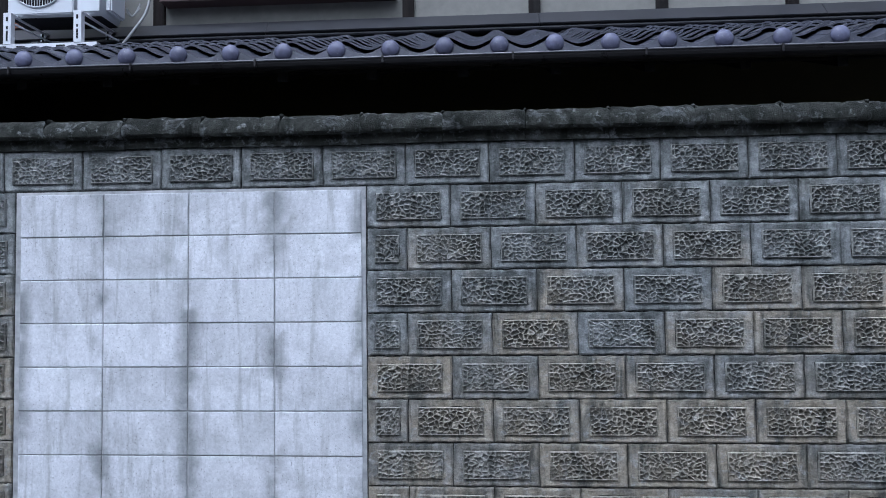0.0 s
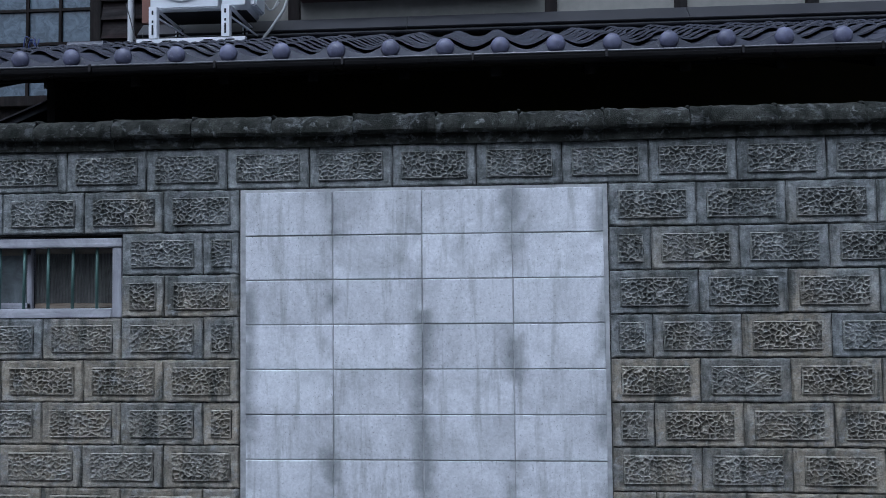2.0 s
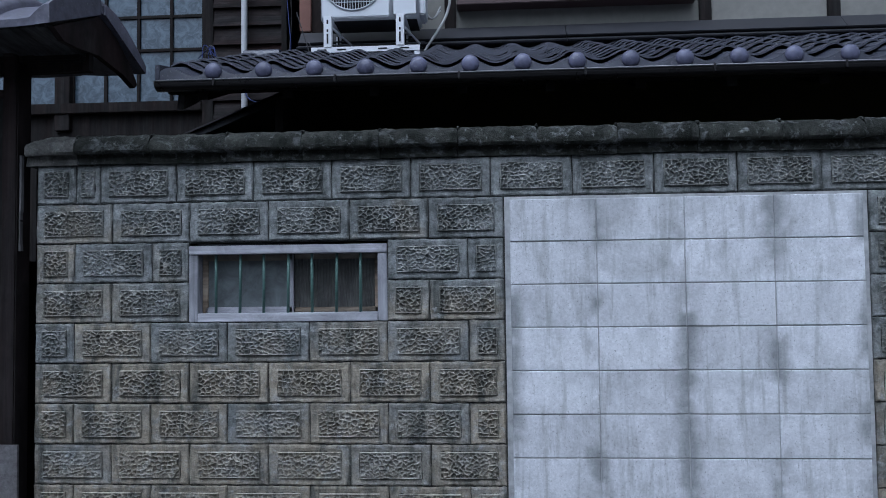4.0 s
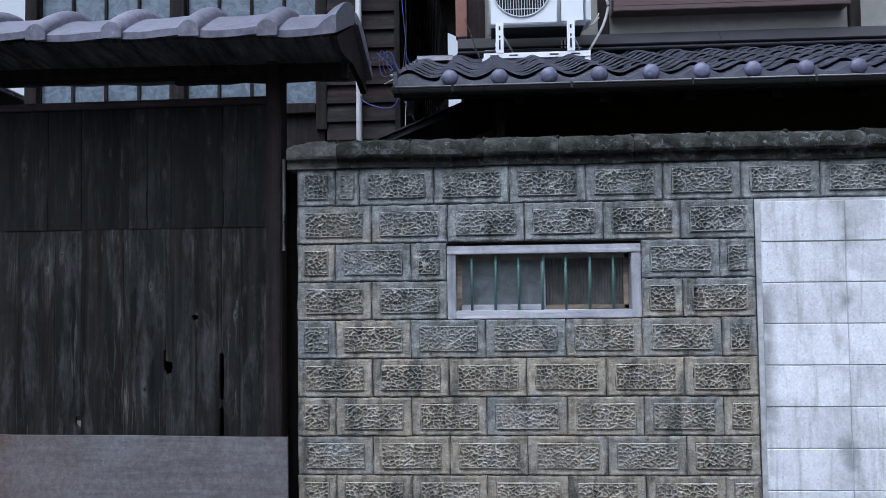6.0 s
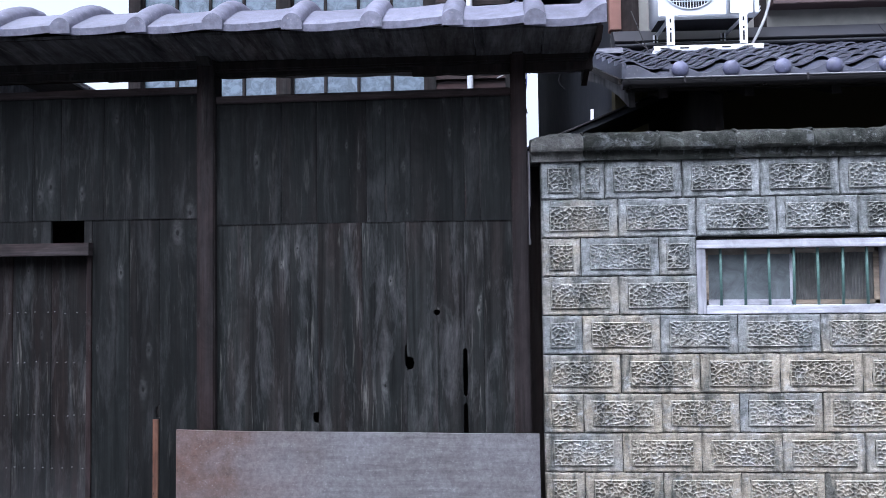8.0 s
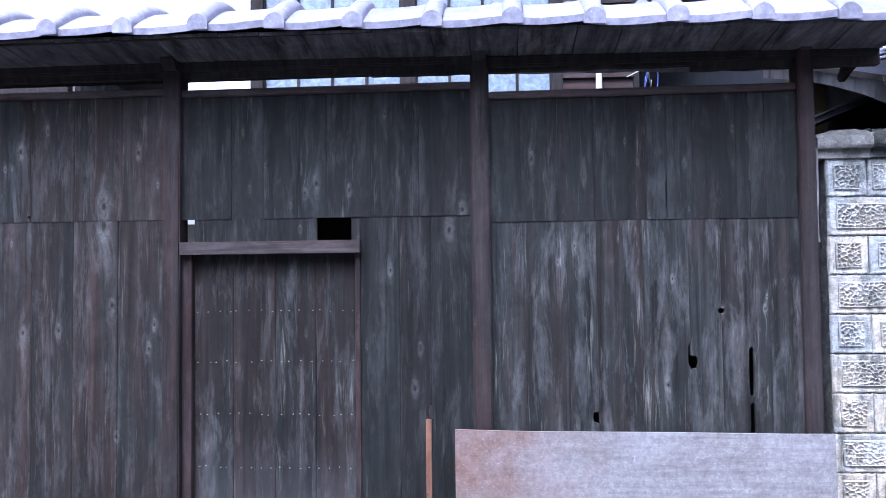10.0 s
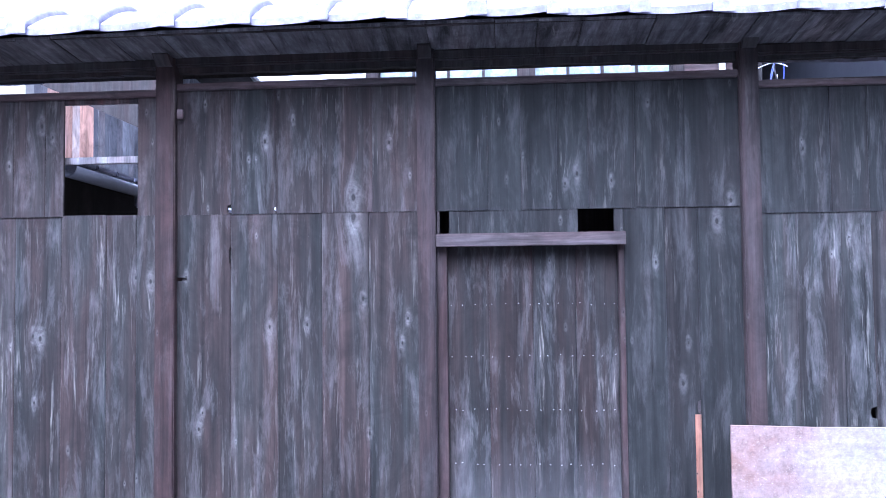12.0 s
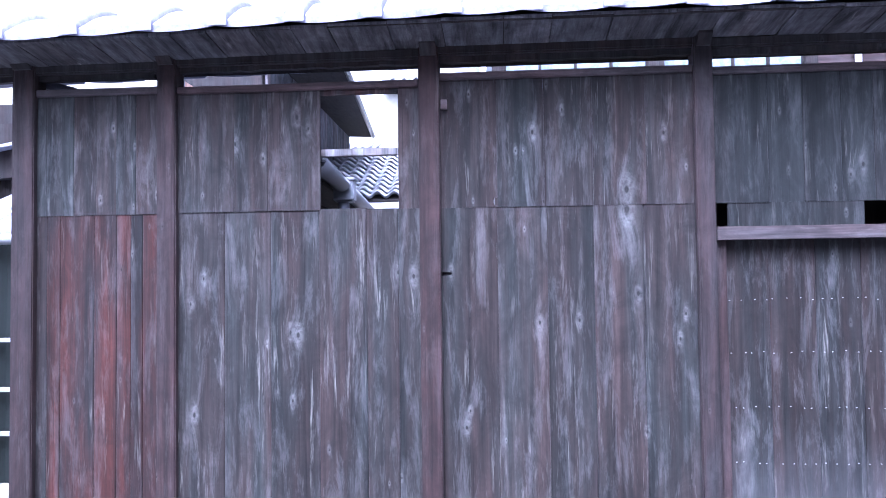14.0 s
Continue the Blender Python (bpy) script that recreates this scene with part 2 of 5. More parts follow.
GREYWOOD = wood("weathered_grey_board", (0.0034, 0.0038, 0.0037), (0.0185, 0.0195, 0.0183), (1.28, 0.82, 0.78), 0.06, 0.7, 0.85)
# Darker copy of the grey board; shade is put into its colour.
SHADEWOOD = wood("shade_dark_board", (0.0018, 0.0021, 0.0021), (0.0112, 0.0122, 0.0117), (1.15, 0.86, 0.84), -0.08, 0.5, 0.5)
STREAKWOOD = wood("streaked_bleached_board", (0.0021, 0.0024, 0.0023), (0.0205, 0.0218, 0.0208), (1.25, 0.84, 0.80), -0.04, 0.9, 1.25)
REDWOOD = wood("bare_reddish_board", (0.0022, 0.0021, 0.0021), (0.0155, 0.0128, 0.0126), (1.8, 0.62, 0.46), 0.05, 0.3, 0.6, False, 16.0)
SOFFIT = wood("stained_soffit_board", (0.006, 0.006, 0.0065), (0.075, 0.074, 0.078), (1.0, 0.9, 0.85), 0.0, 0.3, 0.9)
DOORWOOD = wood("dark_door_board", (0.0022, 0.0024, 0.0023), (0.0140, 0.0143, 0.0137), (1.2, 0.76, 0.70), 0.02, 0.4, 0.9, False, 16.0, 0.11)
POSTWOOD = wood("brown_post_timber", (0.0065, 0.0053, 0.0053), (0.027, 0.021, 0.0208), (1.05, 0.74, 0.68), 0.08, 0.3, 0.3)
DARKWOOD = wood("dark_stained_timber", (0.006, 0.0055, 0.0055), (0.022, 0.020, 0.019), (1.0, 0.75, 0.7), 0.0, 0.2, 0.1)
SIDING = wood("blue_grey_siding_board", (0.05, 0.052, 0.062), (0.17, 0.175, 0.19), (1.2, 0.95, 0.85), -0.1, 0.4, 0.7)
BLEACHED = wood("bleached_siding_board", (0.16, 0.13, 0.12), (0.5, 0.42, 0.37), (1.2, 0.85, 0.7), 0.1, 0.4, 0.5)
FRAMEWOOD = wood("pale_weathered_window_timber", (0.24, 0.24, 0.26), (0.50, 0.50, 0.54), (1.0, 0.9, 0.9), -0.2, 0.2, 0.5)
SASHWOOD = wood("tan_sash_timber", (0.13, 0.11, 0.09), (0.30, 0.26, 0.21), (1.0, 0.9, 0.8), -0.1, 0.2, 0.3, True)
FRAMELIE = wood("pale_weathered_window_rail", (0.24, 0.24, 0.26), (0.50, 0.50, 0.54), (1.0, 0.9, 0.9), -0.2, 0.2, 0.5, True)
POSTLIE = wood("brown_lying_timber", (0.012, 0.010, 0.010), (0.05, 0.043, 0.043), (1.0, 0.74, 0.7), 0.06, 0.3, 0.4, True)
FRESHWOOD = wood("split_orange_timber", (0.06, 0.03, 0.02), (0.16, 0.085, 0.055), (1.1, 0.8, 0.7), 0.0, 0.2, 0.2)
BARGE = wood("weathered_barge_timber", (0.035, 0.034, 0.035), (0.19, 0.187, 0.19), (1.0, 0.85, 0.8), 0.0, 0.3, 0.6)


def ceramic(name, colour, vary, rough):
    m, nt, b = material(name, rough, 0, 0.5)
    p, r = place(nt), chance(nt)
    f = grain(nt, p, 22, 6, 0.65)
    c = blend(nt, ramp(nt, f, (0.35, 0.0), (0.7, 1.0)), tuple(v * (1 - vary) for v in colour), tuple(v * (1 + vary) for v in colour))
    c = blend(nt, 1.0, c, ramp(nt, r, (0.0, 0.78), (1.0, 1.18)), "MULTIPLY")
    l = ramp(nt, grain(nt, p, 60, 5, 0.7), (0.60, 0.0), (0.70, 1.0))
    c = blend(nt, calc(nt, "MULTIPLY", l, 0.35), c, (0.45, 0.45, 0.45))
    put(nt, b.inputs["Base Color"], c)
    put(nt, b.inputs["Roughness"], calc(nt, "MULTIPLY_ADD", f, 0.3, rough - 0.15, True))
    relief(nt, b, grain(nt, p, 120, 4, 0.7), 0.25, 0.003)
    return m


TILE = ceramic("smoked_grey_roof_tile", (0.054, 0.057, 0.078), 0.3, 0.36)
BALL = ceramic("lavender_grey_tile_boss", (0.11, 0.112, 0.178), 0.3, 0.45)
CAPTILE = ceramic("pale_lavender_wall_tile", (0.14, 0.138, 0.180), 0.34, 0.5)
FARTILE = ceramic("far_silver_tile", (0.30, 0.305, 0.33), 0.25, 0.45)
WHITE = plain("white_enamel_sheet", (0.62, 0.64, 0.67), 0.35, 0, 0.04, 8, 0.5, 0.02)
GALV = plain("white_painted_steel", (0.7, 0.71, 0.74), 0.45, 0, 0.1, 20, 0.5, 0.05)
GRILLE = plain("dark_grille_wire", (0.35, 0.36, 0.38), 0.5, 0, 0.1)
VOID = plain("black_fan_cavity", (0.01, 0.01, 0.012), 0.8, 0, 0.1)
GUTTER = plain("dark_brown_gutter", (0.022, 0.020, 0.021), 0.3, 0, 0.2, 10, 0.5, 0.03)
# Paler than the gutter: the lip's sky highlight is put into its colour.
BEAD = plain("highlit_gutter_lip", (0.17, 0.17, 0.185), 0.3, 0, 0.2, 10, 0.5, 0.03)
PALEGUTTER = plain("pale_grey_gutter", (0.16, 0.165, 0.185), 0.4, 0, 0.1, 10, 0.5, 0.03)
FLASH = plain("dark_grey_flashing_sheet", (0.027, 0.027, 0.032), 0.42, 0.1, 0.2, 6, 0.5, 0.04)
PLASTER = plain("beige_grey_plaster", (0.225, 0.218, 0.198), 0.9, 0, 0.15, 18)
SHUTTER = plain("brown_shutter_sheet", (0.085, 0.055, 0.055), 0.5, 0, 0.15, 6)
REDPOST = plain("reddish_corner_post", (0.17, 0.085, 0.065), 0.7, 0, 0.25, 10)
DARKSHEET = plain("dark_blue_grey_sheet_wall", (0.013, 0.0145, 0.019), 0.6, 0, 0.2, 5)
OLIVE = plain("dim_olive_wall_board", (0.075, 0.064, 0.034), 0.8, 0, 0.2, 5)
PIPE = plain("grey_plastic_pipe", (0.5, 0.51, 0.53), 0.45, 0, 0.08)
CABLE = plain("pale_cable", (0.42, 0.42, 0.42), 0.5)
BLUECABLE = plain("blue_cable", (0.03, 0.045, 0.16), 0.5)
GREENROD = plain("worn_green_iron_rod", (0.085, 0.15, 0.132), 0.5, 0.1, 0.4, 40)
ASPHALT = plain("worn_asphalt", (0.085, 0.085, 0.088), 0.9, 0, 0.25, 30)
EARTH = plain("bare_earth", (0.09, 0.08, 0.065), 0.95, 0, 0.3, 12)
STREETWALL = plain("grey_render_wall", (0.42, 0.42, 0.41), 0.9, 0, 0.2, 3)
NAIL = plain("bright_nail_head", (0.13, 0.13, 0.13), 0.4, 0.3, 0.1)


def plywood():
    m, nt, b = material("weathered_plywood", 0.8, 0, 0.2)
    p = place(nt)
    f = grain(nt, stretch(nt, p, (3.0, 1.0, 40.0)), 1.0, 5, 0.6, 0.4)
    c = ramp(nt, f, (0.3, (0.098, 0.092, 0.092)), (0.7, (0.158, 0.150, 0.153)))
    x = split(nt, p)[0]
    red = calc(nt, "MULTIPLY_ADD", calc(nt, "ADD", x, calc(nt, "MULTIPLY", grain(nt, p, 4, 4), 0.7)), -1.6, -8.3, True)
    c = blend(nt, red, c, (0.110, 0.066, 0.052))
    s = ramp(nt, grain(nt, stretch(nt, p, (1.0, 1.0, 1.8)), 70, 5, 0.7), (0.60, 0.0), (0.68, 1.0))
    c = blend(nt, calc(nt, "MULTIPLY", s, 0.35), c, (0.30, 0.30, 0.31))
    w = ramp(nt, grain(nt, p, 3.2, 5, 0.6, 0.6), (0.40, 0.0), (0.68, 1.0))
    c = blend(nt, calc(nt, "MULTIPLY", w, 0.35), c, (0.205, 0.203, 0.218))
    d = ramp(nt, grain(nt, stretch(nt, p, (5.0, 1.0, 1.5)), 1.4, 5, 0.6), (0.5, 0.0), (0.7, 1.0))
    c = blend(nt, calc(nt, "MULTIPLY", d, 0.35), c, (0.09, 0.082, 0.082))
    put(nt, b.inputs["Base Color"], c)
    c = blend(nt, 1.0, c, ramp(nt, grain(nt, p, 34, 8, 0.8, 0.3), (0.34, 0.68), (0.68, 1.30)), "MULTIPLY")
    put(nt, b.inputs["Base Color"], c)
    relief(nt, b, calc(nt, "ADD", f, s), 0.5, 0.004)
    return m


PLYWOOD = plywood()


def glass(name, colour, rough, ribs=0.0):
    m, nt, b = material(name, rough, 0, 0.5)
    p = place(nt)
    f = grain(nt, p, 9, 5, 0.65, 1.0)
    c = blend(nt, ramp(nt, f, (0.38, 0.0), (0.62, 1.0)), tuple(v * 0.60 for v in colour), tuple(v * 1.1 for v in colour))
    put(nt, b.inputs["Base Color"], c)
    if ribs:
        relief(nt, b, calc(nt, "SINE", calc(nt, "MULTIPLY", split(nt, p)[0], ribs)), 0.6, 0.004)
    return m


FROST = glass("frosted_grey_pane", (0.12, 0.135, 0.14), 0.35)
RIBBED = glass("ribbed_dark_pane", (0.09, 0.09, 0.085), 0.3, 420.0)
CURTAIN = glass("blue_grey_pane_over_curtain", (0.105, 0.138, 0.175), 0.15)


# ---- building helpers ----
def mesh_of(name, bm, mat):
    bmesh.ops.recalc_face_normals(bm, faces=bm.faces)
    me = bpy.data.meshes.new(name)
    bm.to_mesh(me)
    bm.free()
    me.materials.append(mat)
    return me


def part(name, bm, mat, parent=None, label="", smooth=False):
    me = mesh_of(name, bm, mat)
    if smooth:
        for f in me.polygons:
            f.use_smooth = True
    ob = new(name, me)
    ob.parent = parent
    if label:
        ob["label"] = label
    return ob


def piece(name, me, parent, loc=(0, 0, 0), rot=(0, 0, 0)):
    ob = new(name, me)
    ob.parent = parent
    ob.location, ob.rotation_euler = loc, rot
    return ob


def thing(name, loc, label, category, group="", kind="", turn=0.0):
    ob = new(name)
    ob.matrix_basis = pose(*loc, 0, 0, turn)
    return tagged(ob, label, category, group, kind)


def box(x0, x1, y0, y1, z0, z1, bevel=0.0, bm=None):
    mine = bm is None
    bm = bm or bmesh.new()
    r = bmesh.ops.create_cube(bm, size=1.0)
    for v in r["verts"]:
        v.co = Vector(((x0 + x1) / 2 + v.co.x * (x1 - x0), (y0 + y1) / 2 + v.co.y * (y1 - y0), (z0 + z1) / 2 + v.co.z * (z1 - z0)))
    if bevel and mine:
        bmesh.ops.bevel(bm, geom=bm.edges[:], offset=bevel, segments=2, affect="EDGES")
    return bm


def prism(outline, axis, a, b, bm=None):
    """An outline of two coordinates, drawn out along an axis from a to b."""
    bm = bm or bmesh.new()

    def at(p, d):
        return {"x": (d, p[0], p[1]), "y": (p[0], d, p[1]), "z": (p[0], p[1], d)}[axis]

    lo = [bm.verts.new(at(p, a)) for p in outline]
    hi = [bm.verts.new(at(p, b)) for p in outline]
    bm.faces.new(lo)
    bm.faces.new(hi[::-1])
    n = len(outline)
    for i in range(n):
        bm.faces.new((lo[i], lo[(i + 1) % n], hi[(i + 1) % n], hi[i]))
    return bm


def rod(p, q, r, sides=8, bm=None):
    bm = bm or bmesh.new()
    p, q = Vector(p), Vector(q)
    d = q - p
    res = bmesh.ops.create_cone(bm, cap_ends=True, segments=sides, radius1=r, radius2=r, depth=d.length)
    m = Matrix.Translation((p + q) / 2) @ d.to_track_quat("Z", "Y").to_matrix().to_4x4()
    bmesh.ops.transform(bm, matrix=m, verts=res["verts"])
    return bm


def tube(points, r, sides=6, steps=6):
    """A smooth cable through a few points."""
    pts = [Vector(p) for p in points]
    path = []
    for i in range(len(pts) - 1):
        a, b, c, d = pts[max(i - 1, 0)], pts[i], pts[i + 1], pts[min(i + 2, len(pts) - 1)]
        for k in range(steps):
            t = k / steps
            path.append(0.5 * ((2 * b) + (c - a) * t + (2 * a - 5 * b + 4 * c - d) * t * t + (3 * b - a - 3 * c + d) * t ** 3))
    path.append(pts[-1])
    bm = bmesh.new()
    rings = []
    for i, p in enumerate(path):
        d = (path[min(i + 1, len(path) - 1)] - path[max(i - 1, 0)]).normalized()
        q = d.to_track_quat("Z", "Y")
        rings.append([bm.verts.new(p + q @ Vector((r * math.cos(j * math.tau / sides), r * math.sin(j * math.tau / sides), 0))) for j in range(sides)])
    for a, b in zip(rings, rings[1:]):
        for j in range(sides):
            bm.faces.new((a[j], a[(j + 1) % sides], b[(j + 1) % sides], b[j]))
    bm.faces.new(rings[0][::-1])
    bm.faces.new(rings[-1])
    return bm


# ---- ground, road and an added wall across the street ----
part("ground", box(-400, 400, -400, 400, -0.3, -0.004), EARTH)
tagged(bpy.data.objects["ground"], "bare brown earth round the houses", "ground", kind="structure")
tagged(part("road", box(-60, 60, -4.2, 3.2, -0.2, 0.0), ASPHALT), "dark grey asphalt lane along the walls", "road", kind="structure")
# Unseen wall, added to block low sky and bounce light under the eaves.
tagged(part("unseen_wall_south", box(-40, 40, -4.8, -4.5, -0.2, 6.2), STREETWALL), "unseen grey wall added across the lane to shape the light", "wall", kind="structure")

# ---- the block wall ----
WALL_Y, TOP, ROW = 3.35, 2.073, 0.191
core = bmesh.new()
for x0, x1, z0, z1 in ((-4.462, -3.712, -0.1, 2.073), (-3.712, -2.76, -0.1, 1.309), (-3.712, -2.76, 1.686, 2.073), (-2.76, 3.4, -0.1, 2.073)):
    box(x0, x1, 3.361, 3.47, z0, z1, bm=core)
wall = part("wall_north", core, MORTAR)
tagged(wall, "weathered grey garden wall of patterned cement blocks", "garden wall", kind="structure")


def facets(w, h, nx, nz, seed):
    """Heights of a cast pad: pits of uneven size between rounded ridges, some filled or worn flat."""
    rng = np.random.default_rng(seed)
    gap = 0.0225
    cols, rows = max(2, round(w / gap)), max(2, round(h / gap))
    sx, sz = np.meshgrid((np.arange(cols) + 0.5) / cols * w, (np.arange(rows) + 0.5) / rows * h)
    s = np.stack([sx.ravel(), sz.ravel()], 1) + rng.uniform(-0.48, 0.48, (cols * rows, 2)) * gap
    tilt = rng.uniform(-0.25, 0.25, s.shape)
    lift = rng.uniform(-0.0025, 0.0015, len(s))
    wide = rng.uniform(0.0036, 0.0068, len(s))
    full = np.where(rng.random(len(s)) < 0.08, 0.0042, 0.0)
    gx, gz = np.meshgrid(np.linspace(0, w, nx + 1), np.linspace(0, h, nz + 1))
    bx = gx + 0.0022 * np.sin(gz * 140 + seed) + 0.0010 * np.sin(gx * 310 + gz * 90)
    bz = gz + 0.0022 * np.sin(gx * 120 + seed * 2.1) + 0.0010 * np.sin(gz * 290 - gx * 110)
    p = np.stack([bx, bz], -1)
    d = np.linalg.norm((p[:, :, None] - s) * (0.86, 1.1), axis=-1)
    order = np.argsort(d, axis=-1)
    i = order[..., 0]
    f1 = np.take_along_axis(d, order[..., :1], -1)[..., 0]
    f2 = np.take_along_axis(d, order[..., 1:2], -1)[..., 0]
    slope = ((p - s[i]) * tilt[i]).sum(-1)
    ridge = np.exp(-((f2 - f1) / wide[i]) ** 1.7)
    wear = np.clip(0.84 + 0.36 * np.sin(gx * 17 + seed * 1.7) * np.sin(gz * 23 + seed * 0.9), 0.30, 1.0)
    out = (0.0098 * ridge + full[i] + slope * 0.5 + lift[i] * 0.8) * wear + 0.0038 * (1 - wear) + rng.normal(0, 0.0004, gx.shape)
    lip = np.minimum(np.minimum(gx, w - gx), np.minimum(gz, h - gz)) < 0.0055
    return np.where(lip, np.maximum(out, 0.0066 * wear + 0.001), out)


def block_mesh(w, h, seed):
    """A cement block with a smooth margin and a chipped raised pad; its lower left front corner is the origin."""
    rng = random.Random(seed)
    bm = bmesh.new()
    bw = 0.040 if w > 0.3 else (0.034 if w > 0.15 else 0.024)
    bh, e = 0.031, 0.005
    j = lambda s=0.0030: rng.uniform(-s, s)

    def ring(x0, z0, x1, z1, y, n=17):
        pts = []
        for k in range(n):
            pts.append((x0 + (x1 - x0) * k / n, y, z0 + j()))
        for k in range(3):
            pts.append((x1 + j(), y, z0 + (z1 - z0) * k / 3))
        for k in range(n):
            pts.append((x1 - (x1 - x0) * k / n, y, z1 + j()))
        for k in range(3):
            pts.append((x0 + j(), y, z1 - (z1 - z0) * k / 3))
        return [bm.verts.new(p) for p in pts]

    px0, pz0, px1, pz1 = bw, bh, w - bw, h - bh
    rings = [ring(0, 0, w, h, 0.018), ring(0, 0, w, h, e), ring(e, e, w - e, h - e, 0.0), ring(0.011, 0.011, w - 0.011, h - 0.011, -0.0004), ring(px0, pz0, px1, pz1, 0.0035)]
    edge = sum(len(k) for k in rings[:3])
    for a, b in zip(rings, rings[1:]):
        for k in range(len(a)):
            bm.faces.new((a[k], a[(k + 1) % len(a)], b[(k + 1) % len(b)], b[k]))
    nx, nz = max(6, round((px1 - px0) / 0.0038)), max(6, round((pz1 - pz0) / 0.0038))
    hts = facets(px1 - px0, pz1 - pz0, nx, nz, seed)
    g = []
    for r in range(nz + 1):
        row = []
        for c in range(nx + 1):
            rim = min(c, nx - c, r, nz - r) == 0
            row.append(bm.verts.new((px0 + (px1 - px0) * c / nx, 0.001 if rim else -0.0015 - hts[r, c], pz0 + (pz1 - pz0) * r / nz)))
        g.append(row)
    for r in range(nz):
        for c in range(nx):
            bm.faces.new((g[r][c], g[r][c + 1], g[r + 1][c + 1], g[r + 1][c]))
    first = g[0][0]
    bm.verts.index_update()
    start = first.index
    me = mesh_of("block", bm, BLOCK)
    a = me.attributes.new("ridge_height", "FLOAT", "POINT")
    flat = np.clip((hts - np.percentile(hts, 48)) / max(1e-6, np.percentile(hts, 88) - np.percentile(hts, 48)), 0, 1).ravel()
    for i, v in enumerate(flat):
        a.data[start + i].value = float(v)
    # Darkening mask: full in the pits, random along the block's edges.
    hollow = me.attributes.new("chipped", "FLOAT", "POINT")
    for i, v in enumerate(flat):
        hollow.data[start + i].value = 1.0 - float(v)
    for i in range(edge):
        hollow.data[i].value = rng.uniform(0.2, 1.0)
    return me


JOINT = 0.005
meshes = {}


def lay_block(x0, x1, k):
    """One block of course k, from x0 to x1."""
    w = round(x1 - x0 - JOINT, 2)
    key = (w, random.randrange(8 if w > 0.3 else 3))
    if key not in meshes:
        meshes[key] = block_mesh(w, ROW - JOINT, len(meshes) + 3)
    ob = piece("block", meshes[key], wall, (x0 + JOINT / 2, WALL_Y + random.uniform(-0.003, 0.003), TOP - ROW * (k + 1) + JOINT / 2), (0, 0, random.uniform(-0.004, 0.004)))
    ob.scale.x = (x1 - x0 - JOINT) / w


def course(edges, k):
    for a, b in zip(edges, edges[1:]):
        lay_block(a, b, k)


course([-4.467, -4.272, -4.150] + [-4.150 + 0.3762 * i for i in range(1, 21)], 0)
for k in range(1, 11):
    odd = k % 2 == 1
    course([-0.566 + 0.379 * i for i in range(11)] if odd else [-0.566] + [-0.384 + 0.376 * i for i in range(11)], k)
    if k == 2:
        course([-4.467, -4.273, -3.893, -3.712], k), course([-2.758, -2.380, -2.212], k)
    elif k == 3:
        course([-4.467, -4.090, -3.712], k), course([-2.760, -2.560, -2.212], k)
    elif odd:
        course([-4.467, -4.089, -3.708, -3.326, -2.938, -2.563, -2.212], k)
    else:
        course([-4.467, -4.273, -3.895, -3.525, -3.131, -2.760, -2.380, -2.212], k)

# doorway filled with plain pale blocks
fill = part("panel_backing", box(-2.208, -0.570, 3.353, 3.362, -0.1, 1.880), PALE_JOINT, wall, "grey mortar bed of the blocked-up doorway")
pale_meshes = []
for v in range(6):
    bm = bmesh.new()
    rim = []
    w, h, n = 0.3945, 0.1940, 16
    base = [(w * i / n, 0) for i in range(n)] + [(w, h * i / 8) for i in range(8)] + [(w - w * i / n, h) for i in range(n)] + [(0, h - h * i / 8) for i in range(8)]
    for y, e in ((0.016, 0.0), (0.0022, 0.0), (0.0, 0.0022)):
        rim.append([bm.verts.new((u + (e if u < w / 2 else -e) + 0.0022 * noise.noise((u * 40, z * 40, v * 7)), y, z + (e if z < h / 2 else -e) + 0.0022 * noise.noise((u * 40, z * 40, v * 7 + 3)))) for u, z in base])
    for p, q in zip(rim, rim[1:]):
        for i in range(len(p)):
            bm.faces.new((p[i], p[(i + 1) % len(p)], q[(i + 1) % len(q)], q[i]))
    bm.faces.new(rim[-1])
    pale_meshes.append(mesh_of("pale_block", bm, PALE))
for r in range(10):
    for c in range(4):
        ob = piece("pale_block", pale_meshes[(r * 5 + c * 2 + r // 3) % 6], wall, (-2.185 + 0.3995 * c + 0.0025 + random.uniform(-0.001, 0.001), 3.3475 + random.uniform(-0.0015, 0.0015), 1.868 - 0.1988 * (r + 1) + 0.0024))
        ob["label"] = "plain pale grey cement block with damp stains"


